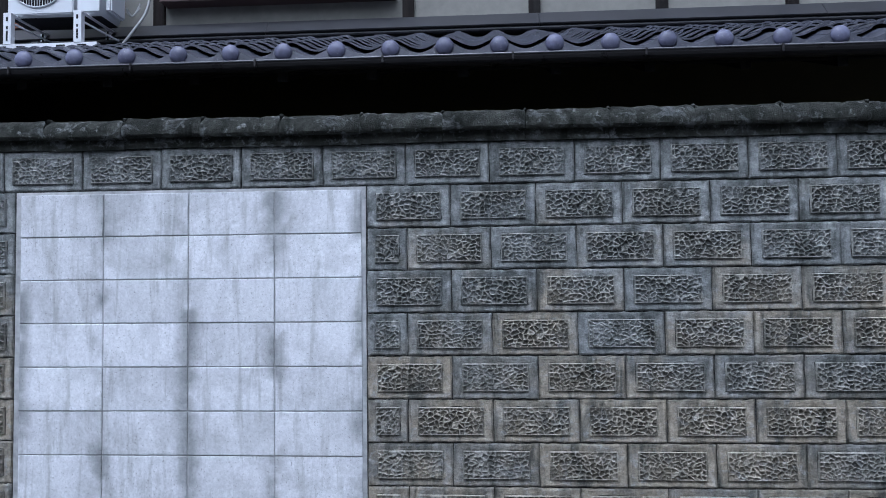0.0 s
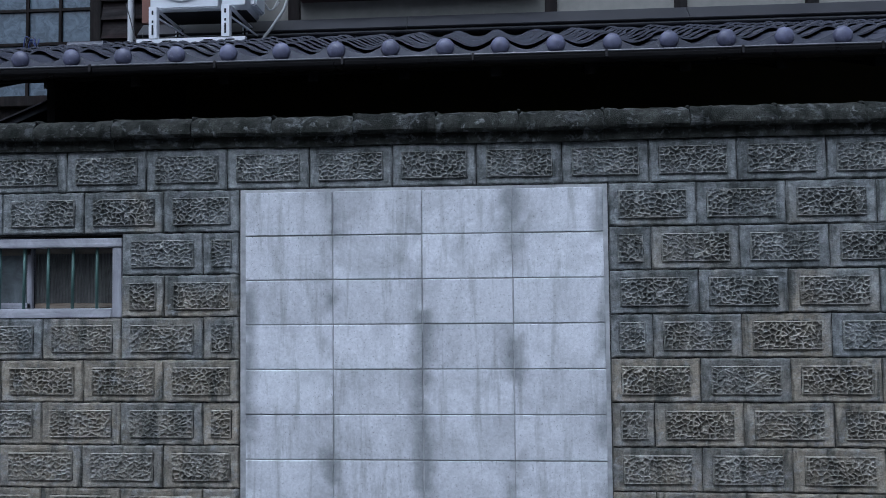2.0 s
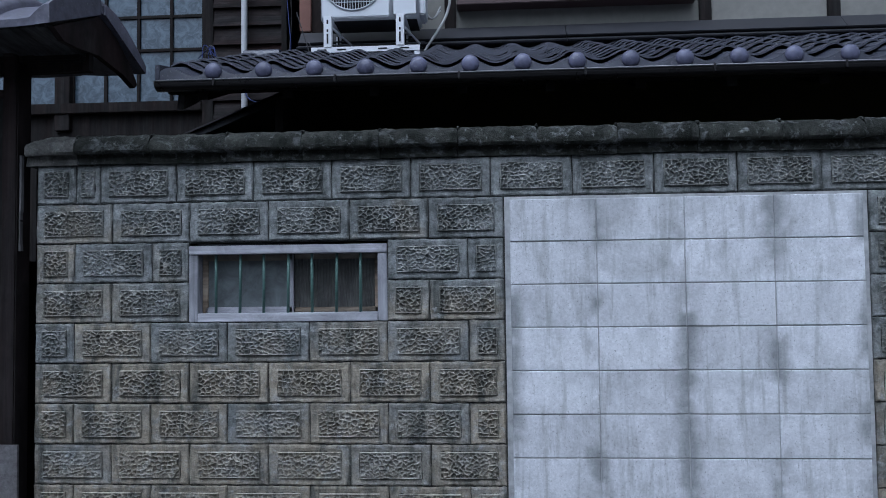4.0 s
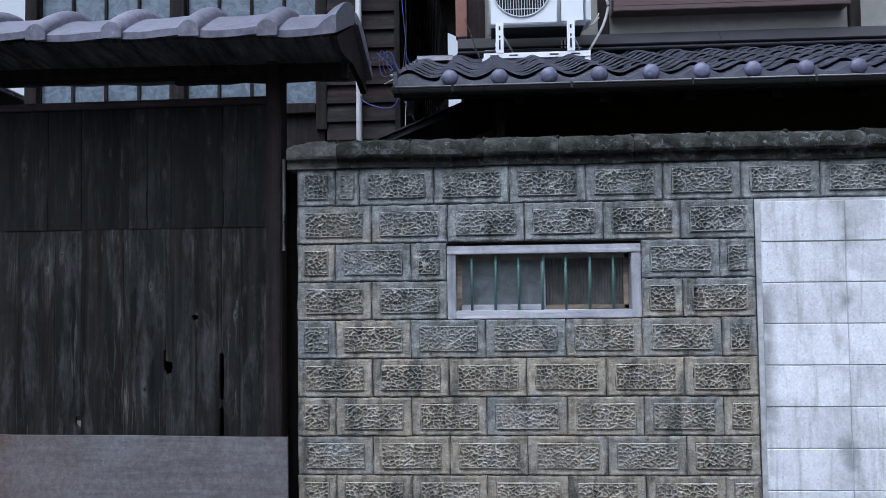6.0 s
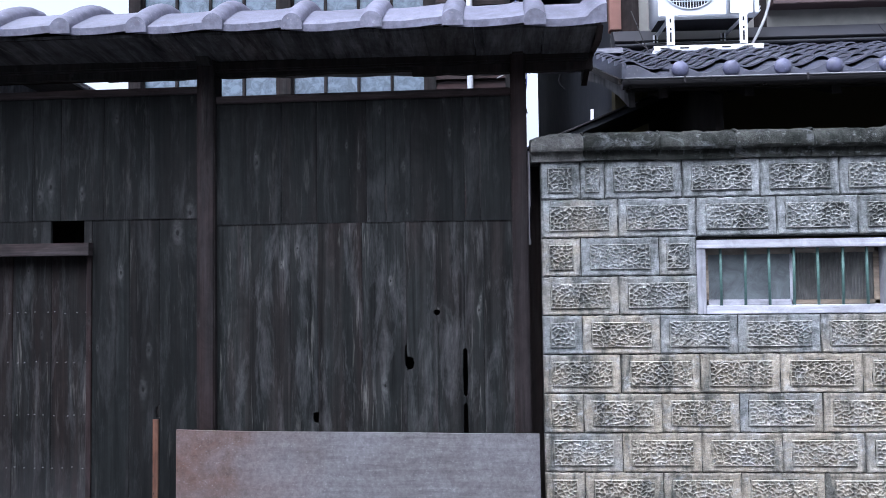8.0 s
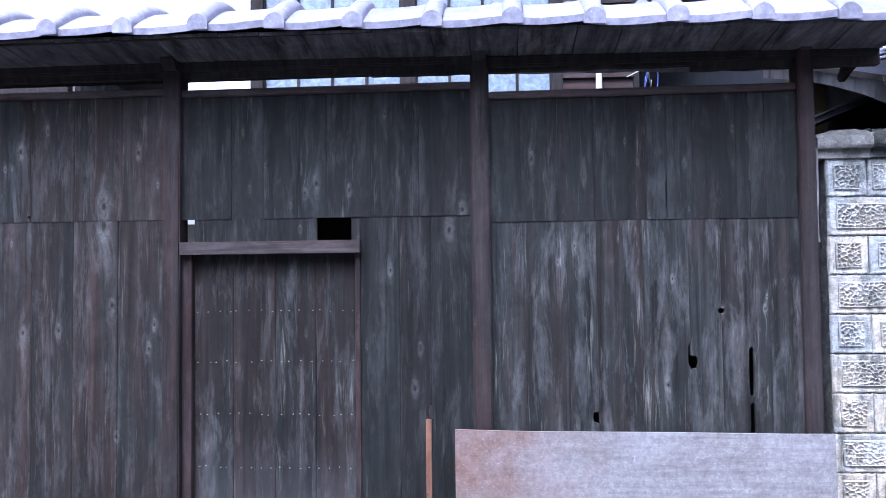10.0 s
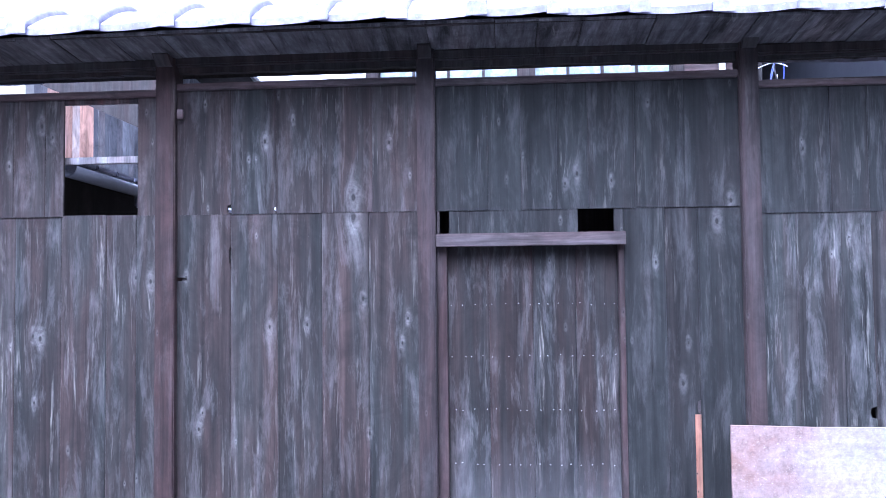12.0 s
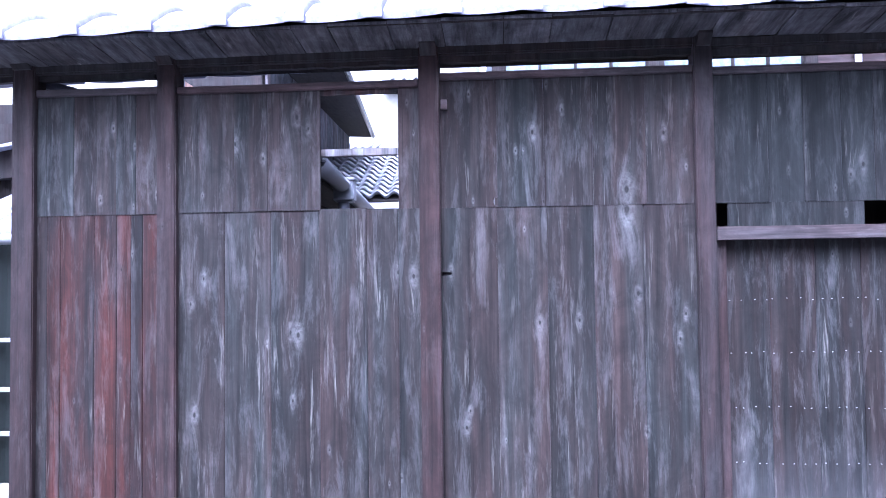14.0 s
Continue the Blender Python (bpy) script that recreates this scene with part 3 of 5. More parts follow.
# rounded coping along the top
def coping_mesh(w, seed, mat=None, taper=False):
    rng = random.Random(seed)
    prof = [(3.337, 2.070), (3.333, 2.116), (3.306, 2.117), (3.297, 2.128), (3.299, 2.165), (3.317, 2.192), (3.350, 2.209), (3.410, 2.216), (3.470, 2.209), (3.505, 2.185), (3.520, 2.150), (3.515, 2.120), (3.487, 2.112), (3.485, 2.070)]
    bm = bmesh.new()
    n = 26
    rings = []
    for i in range(n + 1):
        f = i / n
        lump = -0.005 if i in (0, n) else 0.0
        s = 1.0
        if taper and i <= 10:
            s = 0.80 + 0.02 * i
        ring = []
        for y, z in prof:
            k = noise.noise((f * w * 14 + seed * 5, y * 40, z * 40)) * 0.007 + noise.noise((f * w * 70 + seed * 3, y * 90, z * 90)) * 0.0055
            up = 1 if z > 2.115 else 0
            dy, dz = (y - 3.41), (z - 2.115)
            ring.append(bm.verts.new((f * w, 3.41 + dy * (1 + (lump + k) * 4 * up) * (s if up else 1.0), 2.115 + dz * (1 + (lump + k) * 9 * up) * (s if dz > 0.05 else 1))))
        rings.append(ring)
    for a, b in zip(rings, rings[1:]):
        for j in range(len(prof)):
            bm.faces.new((a[j], a[(j + 1) % len(prof)], b[(j + 1) % len(prof)], b[j]))
    bm.faces.new(rings[0])
    bm.faces.new(rings[-1][::-1])
    me = mesh_of("coping_stone", bm, mat or COPING)
    for f in me.polygons:
        f.use_smooth = True
    me.set_sharp_from_angle(angle=radians(42))
    return me


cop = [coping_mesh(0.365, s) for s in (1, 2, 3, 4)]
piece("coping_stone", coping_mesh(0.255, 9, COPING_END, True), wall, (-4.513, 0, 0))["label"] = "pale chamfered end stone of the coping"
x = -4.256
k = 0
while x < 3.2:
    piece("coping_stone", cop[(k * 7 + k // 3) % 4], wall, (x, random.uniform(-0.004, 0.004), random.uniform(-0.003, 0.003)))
    bm = bmesh.new()
    bmesh.ops.create_icosphere(bm, subdivisions=2, radius=0.012)
    for v in bm.verts:
        v.co = Vector((v.co.x * 0.75, v.co.y * 4.2, v.co.z * 1.25)) * (1 + 0.35 * noise.noise(v.co * 90 + Vector((k, 0, 0))))
        v.co += Vector((x, 3.37 + 0.02 * noise.noise((k, 1, 2)), 2.205))
    part("mortar_lump", bm, COPING, wall)
    x += 0.3672
    k += 1

# small barred window in the wall
win = thing("window_1", (-3.236, 3.36, 1.309), "small barred window in a pale weathered timber frame", "window", kind="structure")


def wbox(name, x0, x1, y0, y1, z0, z1, mat, label="", bevel=0.003, parent=win):
    return part(name, box(x0 + 3.236, x1 + 3.236, y0 - 3.36, y1 - 3.36, z0 - 1.309, z1 - 1.309, bevel), mat, parent, label)


frame_bits = [wbox("window_frame", -3.712, -2.760, 3.352, 3.455, 1.630, 1.672, FRAMELIE, "pale flaking head of the frame"),
              wbox("window_frame", -3.712, -3.668, 3.356, 3.455, 1.309, 1.630, FRAMEWOOD),
              wbox("window_frame", -2.806, -2.760, 3.356, 3.455, 1.309, 1.630, FRAMEWOOD),
              wbox("window_sill", -3.668, -2.806, 3.350, 3.455, 1.309, 1.350, FRAMELIE, "pale worn timber sill")]
for i in range(7):
    bx = -3.590 + 0.1165 * i
    part("bar", rod((bx + 3.236, 0.022, 1.34 - 1.309), (bx + 3.236 + 0.004 * (i % 2), 0.022, 1.64 - 1.309), 0.0072, 8), GREENROD, win, "worn green iron bar", True)
sash_l = wbox("sash", -3.655, -3.225, 3.412, 3.432, 1.350, 1.378, FRAMELIE, "white lower rail of the near sash")
for x0, x1, z0, z1, mt in ((-3.655, -3.225, 1.600, 1.630, SASHWOOD), (-3.668, -3.640, 1.350, 1.630, SASHWOOD), (-3.245, -3.222, 1.350, 1.630, FRAMEWOOD)):
    wbox("rail", x0, x1, 3.412, 3.432, z0, z1, mt, parent=sash_l)
wbox("pane", -3.640, -3.245, 3.420, 3.424, 1.378, 1.600, FROST, "frosted grey pane", 0, sash_l)
sash_r = wbox("sash", -3.222, -2.806, 3.436, 3.452, 1.350, 1.374, SASHWOOD, "dim lower rail of the rear sash")
for x0, x1, z0, z1 in ((-3.222, -2.806, 1.605, 1.630), (-2.832, -2.806, 1.350, 1.630)):
    wbox("rail", x0, x1, 3.436, 3.452, z0, z1, SASHWOOD, parent=sash_r)
wbox("pane", -3.222, -2.832, 3.442, 3.446, 1.374, 1.605, RIBBED, "dark ribbed pane", 0, sash_r)

# ---- the board fence, in a frame of its own that stands a little askew ----
FX, FY = -4.5, 3.33
fence = thing("board_fence", (FX, FY, 0), "weathered grey-brown board fence between timber posts", "fence", turn=-1.432)


def knots(me, spots, x0, x1, z0, z1):
    """Up to three knots a board: listed ones first, the rest by chance."""
    spots = [s for s in spots if x0 <= s[0] <= x1 and z0 <= s[1] <= z1][:3]
    while len(spots) < 3:
        spots.append((random.uniform(x0, x1), random.uniform(z0, z1), random.uniform(0.006, 0.012) if random.random() < 0.4 else 0.0))
    for nm, s in zip(("knot_a", "knot_b", "knot_c"), spots):
        a = me.attributes.new(nm, "FLOAT_VECTOR", "POINT")
        for d in a.data:
            d.vector = s


KNOTS = [(-5.22, 1.49, 0.012), (-4.985, 1.331, 0.012), (-5.694, 1.661, 0.012), (-7.06, 1.95, 0.018), (-8.577, 1.24, 0.021), (-8.137, 1.80, 0.045), (-8.38, 1.25, 0.018), (-9.02, 1.50, 0.018),
         (-9.85, 1.20, 0.021), (-9.84, 0.85, 0.018), (-10.38, 1.35, 0.021), (-8.93, 0.80, 0.015), (-6.47, 1.15, 0.018), (-6.83, 1.96, 0.018), (-8.09, 1.38, 0.024), (-7.86, 1.28, 0.018),
         (-9.75, 2.25, 0.018), (-9.99, 2.1, 0.018), (-8.6, 2.2, 0.024), (-7.95, 2.18, 0.021), (-5.25, 0.97, 0.018), (-4.78, 1.34, 0.012), (-5.9, 2.1, 0.018), (-6.25, 1.85, 0.024), (-5.15, 2.06, 0.012), (-9.29, 1.5, 0.021), (-8.06, 0.70, 0.018),
         (-10.14, 2.18, 0.024), (-9.81, 2.31, 0.030), (-9.81, 1.185, 0.030), (-10.31, 1.48, 0.018), (-10.36, 0.775, 0.027), (-8.95, 0.717, 0.021), (-8.88, 1.21, 0.018), (-8.137, 1.90, 0.040), (-8.137, 1.08, 0.024), (-7.89, 1.155, 0.018),
         (-7.0, 2.0, 0.024), (-9.81, 0.47, 0.024), (-9.21, 1.48, 0.027), (-10.8, 2.28, 0.015), (-10.87, 1.9, 0.015), (-8.45, 2.31, 0.015), (-6.62, 1.55, 0.018), (-6.5, 0.95, 0.024), (-6.32, 1.75, 0.03)]


def board(x0, x1, z0, z1, v0, v1, mat=GREYWOOD, cut=(), name="board", label="", parent=fence):
    """An upright board with uneven edges; cut: (side, low, high, depth) notches at its edges."""
    g = random.uniform(0.0, 0.0005)
    a, b = x0 - FX + g, x1 - FX - g
    sides = {}
    for side, e, s in (("l", a, 1), ("r", b, -1)):
        pts = []
        n = 9
        for i in range(n + 1):
            z = z0 + (z1 - z0) * i / n
            pts.append((e + s * abs(noise.noise((e * 13, z * 3, v0 * 9))) * 0.0009, z))
        for cs, lo, hi, dep in cut:
            if cs == side:
                pts = [p for p in pts if not lo - 0.002 < p[1] < hi + 0.002]
                m = (lo + hi) / 2
                pts += [(e, lo), (e + s * dep * 0.8, lo + min(0.012, (hi - lo) * 0.12)), (e + s * dep, m), (e + s * dep * 0.85, hi - min(0.012, (hi - lo) * 0.1)), (e, hi)]
        sides[side] = sorted(pts, key=lambda p: p[1])
    outline = sides["r"] + sides["l"][::-1]
    dv = random.uniform(-0.0014, 0.0014)
    mid = (a + b) / 2
    bm = bmesh.new()
    e = min(0.0022, (b - a) * 0.2)
    loops = []
    for v, inset in ((v0 + dv, e), (v0 + dv + 0.0025, 0.0), (v1 + dv, 0.0)):
        loops.append([bm.verts.new((u + (inset if u < mid else -inset), v, z)) for u, z in outline])
    bm.faces.new(loops[0])
    bm.faces.new(loops[2][::-1])
    n = len(outline)
    for p, q in zip(loops, loops[1:]):
        for i in range(n):
            bm.faces.new((p[i], p[(i + 1) % n], q[(i + 1) % n], q[i]))
    # Eave shade in the colour: upper boards darker than lower; door bay darkened too.
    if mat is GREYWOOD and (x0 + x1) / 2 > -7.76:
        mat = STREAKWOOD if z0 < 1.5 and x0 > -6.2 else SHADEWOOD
    ob = part(name, bm, mat, parent, label)
    knots(ob.data, KNOTS, x0, x1, z0, z1)
    return ob


def boards(edges, z0, z1, v0, v1, mat=GREYWOOD, cuts={}):
    for a, b in zip(edges, edges[1:]):
        dz = random.uniform(-0.004, 0.004)
        cut = [(s, lo, hi, d) for (x, s, lo, hi, d) in cuts.get("list", ()) if (s == "r" and abs(x - b) < 0.004) or (s == "l" and abs(x - a) < 0.004)]
        board(a, b, z0, z1 + dz, v0, v1, mat, cut)


LOWER, UPPER = (0.002, 0.02), (-0.0015, 0.012)
# far bay with bare reddish boards
boards([-11.225, -11.165], 0.03, 1.828, *LOWER)
boards([-11.165, -11.091, -10.905, -10.782, -10.705, -10.640, -10.545], 0.03, 1.828, *LOWER, REDWOOD)
boards([-11.225, -11.019, -10.786, -10.677, -10.545], 1.822, 2.465, *UPPER)
# bay with the square opening
boards([-10.450, -10.200, -9.955, -9.700, -9.452, -9.289, -9.170], 0.03, 1.832, *LOWER)
boards([-10.450, -10.147, -9.968, -9.791, -9.690], 1.826, 2.452, *UPPER)
boards([-9.285, -9.170], 1.826, 2.452, *UPPER)
board(-9.690, -9.285, 2.420, 2.452, 0.0, 0.014, REDWOOD, name="top_rail", label="reddish strip over the square opening")
part("crossbar", box(-9.72 - FX, -9.25 - FX, 0.030, 0.060, 2.108, 2.146, 0.003), BARGE, fence, "pale cross rail in the square opening")
# plain bay
boards([-9.075, -8.784, -8.535, -8.304, -8.060, -7.800], 0.03, 1.828, *LOWER, cuts={"list": [(-8.784, "r", 1.56, 1.65, 0.008), (-9.075, "l", 1.48, 1.50, 0.06)]})
boards([-9.075, -8.781, -8.544, -8.301, -8.040, -7.800], 1.824, 2.482, *UPPER, cuts={"list": [(-8.781, "r", 1.83, 1.875, 0.02), (-8.544, "r", 1.84, 1.86, 0.012)]})
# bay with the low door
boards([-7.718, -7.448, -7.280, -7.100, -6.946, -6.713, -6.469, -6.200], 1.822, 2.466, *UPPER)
boards([-7.648, -7.000], 1.706, 1.824, *LOWER)
boards([-6.822, -6.775], 1.706, 1.824, *LOWER)
boards([-6.775, -6.574, -6.414, -6.200], 0.03, 1.822, *LOWER, cuts={"list": [(-6.414, "r", 0.80, 0.87, 0.02)]})
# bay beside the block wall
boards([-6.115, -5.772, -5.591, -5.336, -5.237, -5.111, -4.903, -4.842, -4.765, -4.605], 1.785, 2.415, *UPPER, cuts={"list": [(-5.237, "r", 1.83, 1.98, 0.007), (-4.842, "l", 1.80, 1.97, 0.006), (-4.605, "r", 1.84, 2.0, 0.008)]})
boards([-6.115, -5.944, -5.730, -5.588, -5.363, -5.141, -4.988, -4.850, -4.755, -4.605], 0.03, 1.800, *LOWER,
       cuts={"list": [(-5.141, "l", 1.045, 1.115, 0.036), (-5.141, "r", 1.055, 1.175, 0.010), (-4.850, "r", 0.55, 0.885, 0.013), (-4.850, "r", 0.912, 1.156, 0.013), (-4.850, "l", 0.55, 0.885, 0.011), (-4.850, "l", 0.912, 1.156, 0.011), (-4.988, "r", 1.318, 1.345, 0.016), (-4.988, "l", 1.318, 1.345, 0.014), (-5.588, "r", 0.78, 0.84, 0.03)]})

# posts, rails and the long beam under the little roof
POSTS = [(-11.345, -11.222), (-10.550, -10.447), (-9.175, -9.070), (-7.805, -7.713), (-6.205, -6.112), (-4.610, -4.532)]
for i, (a, b) in enumerate(POSTS):
    ob = part("post", box(a - FX, b - FX, -0.035, 0.075, -0.05, 2.700, 0.006), POSTWOOD, fence)
    knots(ob.data, [], a, b, 0.2, 2.5)
    br = part("bracket", prism([(0.075, 2.585), (-0.05, 2.60), (-0.10, 2.645), (-0.10, 2.70), (0.075, 2.70)], "x", a - FX + 0.012, b - FX - 0.012), DARKWOOD, ob)
    knots(br.data, [], a, b, 2.5, 2.7)
for a, b, z in ((-11.222, -10.550, 2.474), (-10.447, -9.175, 2.466), (-9.070, -7.805, 2.494), (-7.713, -6.205, 2.480), (-6.112, -4.610, 2.424)):
    ob = part("rail", box(a - FX, b - FX, -0.018, 0.05, z - 0.018, z + 0.020, 0.004), POSTLIE, fence)
    knots(ob.data, [], a, b, z - 0.02, z + 0.02)


def rise(x):
    """How much higher the little roof lies at x than at its end beside the block wall."""
    pts = ((-12.0, 0.015), (-11.0, 0.028), (-9.0, 0.062), (-7.5, 0.062), (-6.0, 0.035), (-4.2, 0.0))
    for (a, p), (b, q) in zip(pts, pts[1:]):
        if x <= b:
            return p + (q - p) * max(0.0, (x - a) / (b - a))
    return 0.0


x = -11.6
while x < -4.2:
    w = random.uniform(0.55, 1.1)
    e = min(x + w, -4.2)
    lo = 2.525 + rise((x + e) / 2) * 0.8 + random.uniform(-0.012, 0.012)
    n = 10
    bottom = [(x - FX + (e - x) * i / n, lo + 0.008 * noise.noise((x + i * 0.9, 3.1, 0))) for i in range(n + 1)]
    ob = part("beam_board", prism(bottom + [(e - FX, 2.66), (x - FX, 2.66)], "y", 0.012, 0.05), DARKWOOD, fence, "ragged dark board under the eave")
    knots(ob.data, [], x, e, 2.5, 2.6)
    x = e
for x0, x1 in zip((-11.6, -10.5, -9.12, -7.76, -6.16), (-10.5, -9.12, -7.76, -6.16, -4.22)):
    zb = 2.555 + 0.8 * rise((x0 + x1) / 2)
    ob = part("beam", box(x0 - FX, x1 - FX, -0.024, 0.06, zb, zb + 0.052, 0.008), DARKWOOD, fence)
    knots(ob.data, [], x0, x1, 2.6, 2.7)

# the little tiled roof
roof = part("fence_roof", prism([(-0.31, 2.668), (0.07, 2.835), (0.45, 2.668), (0.45, 2.688), (0.07, 2.856), (-0.31, 2.688)], "x", -11.62 - FX, -4.20 - FX), DARKWOOD, fence, "low roof of lavender-grey tiles on dark boards")
knots(roof.data, [], -9, -5, 2.7, 2.8)
x = -11.6
while x < -4.25:
    w = random.uniform(0.16, 0.34)
    e = min(x + w, -4.21)
    lift = 0.8 * rise((x + e) / 2) - 0.012
    ob = part("soffit_board", prism([(-0.318, 2.642 + lift + random.uniform(-0.003, 0.003)), (0.03, 2.604 + lift), (0.03, 2.618 + lift), (-0.318, 2.656 + lift)], "x", x - FX + 0.002, e - FX - 0.002), SOFFIT, roof)
    knots(ob.data, [], x, e, 2.65, 2.8)
    x = e


def cap_tile(w, seed, verge=False):
    """A saddle tile bent over the crest: a narrow roll along its left edge, a sagging pan and a thick front lip."""
    REACH, HIGH = 0.415, 0.180
    bm = bmesh.new()
    ways = [0.0, 0.0, 0.010, 0.05, 0.10, 0.15, 0.20, 0.26, 0.33, REACH]

    def slab(us, top, low, y0):
        loops = []
        for k, v in enumerate(ways):
            row = []
            for u in us:
                z = HIGH * math.sin(math.pi / 2 * v / REACH)
                t = low(u) if k == 0 else top(u) + noise.noise((u * 9 + seed * 3, v * 6, 1)) * 0.004
                row.append(bm.verts.new((u, y0 + v - (0.004 if k == 1 else 0.0), z + t - (0.007 if k == 1 else 0.0))))
            loops.append(row)
        loops.append([bm.verts.new((u, y0 + REACH, HIGH + low(u))) for u in us])
        n = len(us)
        for a, b in zip(loops, loops[1:] + loops[:1]):
            for i in range(n - 1):
                bm.faces.new((a[i], a[i + 1], b[i + 1], b[i]))
        for i in (0, n - 1):
            bm.faces.new([l[i] for l in loops])

    def sag(u):
        f = min(1.0, max(0.0, u / w))
        return -0.014 * math.sin(math.pi * f ** 0.8)

    def pan(u):
        turn = 0.050 * math.sin(math.pi / 2 * min(1, max(0, (u - w + 0.09) / 0.08))) if verge else 0.0
        return 0.052 + sag(u) + turn

    def roll(u):
        f = min(1.0, max(0.0, (u + 0.010) / 0.098))
        return 0.052 + 0.036 * math.sin(math.pi * f) ** 0.7

    slab([w * i / 16 for i in range(17)], pan, lambda u: 0.012 + sag(u), 0.0)
    slab([-0.010 + 0.098 * i / 10 for i in range(11)], roll, lambda u: 0.006, -0.016)
    me = mesh_of("roof_tile", bm, CAPTILE)
    for f in me.polygons:
        f.use_smooth = True
    me.set_sharp_from_angle(angle=radians(38))
    return me


PITCH = 0.3735
caps = [cap_tile(PITCH + 0.012, s) for s in range(5)]
end_cap = cap_tile(0.36, 7, True)
for k in range(20):
    x = -4.536 - PITCH * k
    if x < -11.7:
        break
    z = 2.632 + rise(x - PITCH / 2)
    piece("roof_tile", caps[(k * 3) % 5], roof, (x - FX - PITCH, -0.345 + random.uniform(-0.006, 0.006), z + random.uniform(-0.003, 0.003)), (0, random.uniform(-0.012, 0.012), random.uniform(-0.008, 0.008)))
    piece("roof_tile", caps[k % 5], roof, (x - FX, 0.485, z), (0, 0, math.pi))
piece("roof_tile", end_cap, roof, (-4.536 - FX, -0.345, 2.630))["label"] = "upturned end tile of the little roof"
piece("roof_tile", caps[1], roof, (-4.17 - FX, 0.485, 2.640), (0, 0, math.pi))
part("ridge", prism([(0.0, 2.845), (0.02, 2.862), (0.12, 2.862), (0.14, 2.845)], "x", -11.6 - FX, -4.18 - FX), CAPTILE, roof)
arc = [(-0.30, 2.640), (-0.12, 2.725), (0.07, 2.815), (0.22, 2.77), (0.38, 2.66), (0.455, 2.575), (0.43, 2.55), (0.30, 2.59), (0.07, 2.62), (-0.12, 2.60), (-0.22, 2.60)]
ob = part("gable_board", prism(arc, "x", -4.215 - FX, -4.185 - FX), POSTWOOD, roof, "dark curved gable board")
knots(ob.data, [], -4.2, -4.1, 2.5, 2.7)

strip = board(-4.531, -4.518, 1.66, 2.12, -0.02, 0.0, BARGE, cut=[("r", 1.68, 1.85, 0.005)], name="edge_strip", label="bleached splinter of timber beside the post")
# Added dark filler: stands in for the shade between fence and wall.
part("gap_board", box(-4.56 - FX, -4.42 - FX, 0.16, 0.18, -0.05, 2.15), DARKWOOD, fence, "dark sheet added for the shade in the gap to the block wall")

board(-6.448, -6.418, 0.30, 0.80, -0.004, 0.0035, FRESHWOOD, name="split_strip", label="freshly split orange strip of board")
part("small_box", box(-9.062 - FX, -9.03 - FX, -0.03, -0.004, 2.325, 2.375, 0.003), POSTLIE, fence, "small tan box nailed to the board")

# the low door
door = thing("wooden_door", (FX, FY, 0), "low dark plank door under a timber lintel, shut", "door", turn=-1.432)
for a, b in zip((-7.660, -7.450, -7.228, -7.014), (-7.450, -7.228, -7.014, -6.803)):
    pl = board(a, b, 0.05, 1.640, 0.034, 0.055, DOORWOOD, name="door_board", parent=door)
    for z in (1.345, 1.085, 0.815, 0.545):
        bm = bmesh.new()
        for i in range(4):
            xx = a - FX + (b - a) * (i + 0.5 + random.uniform(-0.28, 0.28)) / 4
            zz = z + random.uniform(-0.006, 0.006)
            box(xx - 0.0026, xx + 0.0026, 0.0285, 0.036, zz - 0.0016, zz + 0.0016, bm=bm)
        part("nails", bm, NAIL, pl, "row of bright nail heads")
lint = board(-7.712, -6.770, 1.640, 1.704, -0.04, 0.05, POSTLIE, name="lintel", label="timber lintel over the door", parent=door)
board(-6.803, -6.775, 0.05, 1.640, -0.006, 0.06, POSTWOOD, name="jamb", parent=door)
board(-7.713, -7.660, 0.05, 1.640, 0.0, 0.06, POSTWOOD, name="jamb", parent=door)

# sheet of plywood against the foot of the fence
ply = part("plywood_sheet", prism([(-6.297, 0.02), (-4.492, 0.02), (-4.496, 0.748), (-4.7, 0.747), (-5.3, 0.752), (-5.9, 0.752), (-6.297, 0.760)], "y", 0, 0.014), PLYWOOD)
ply.matrix_basis = Matrix.Translation((FX, FY, 0)) @ pose(0, 0, 0, 0, 0, -1.432) @ pose(-FX, -0.062, 0)
tagged(ply, "weathered plywood sheet leaning at the foot of the fence", "plywood sheet")

# ---- the house behind the block wall: pent roof, gutter, upper wall ----
house = thing("tiled_house", (-3.7, 5.6, 0), "old house with a grey tiled pent roof and plaster upper wall", "house")


def at_house(bm):
    bmesh.ops.translate(bm, vec=(3.7, -5.6, 0), verts=bm.verts)
    return bm


def hpart(name, bm, mat, label="", parent=house, smooth=False):
    return part(name, at_house(bm), mat, parent, label, smooth)


lower = hpart("lower_wall", box(-3.70, 4.2, 5.60, 5.75, -0.1, 3.26), OLIVE, "dim olive-brown lower wall")
upper = hpart("upper_wall", box(-3.70, 4.2, 5.62, 5.75, 3.26, 6.6), PLASTER, "beige-grey plaster upper wall")
hpart("return_wall", prism([(3.88, -0.1), (5.598, -0.1), (5.598, 3.115), (3.88, 2.515)], "x", -3.445, -3.40), DARKWOOD, "dark return wall under the pent roof")
side = hpart("side_wall", box(-3.70, -3.60, 5.75, 14.0, -0.1, 6.6), DARKSHEET, "dark blue-grey sheet side wall")
hpart("back_wall", box(-3.60, 4.2, 13.9, 14.0, -0.1, 6.6), DARKSHEET)
hpart("shutter_box", box(-3.98, -3.70, 12.9, 13.9, 5.6, 7.6, 0.01), DARKSHEET, "dark shutter box high on the side wall")
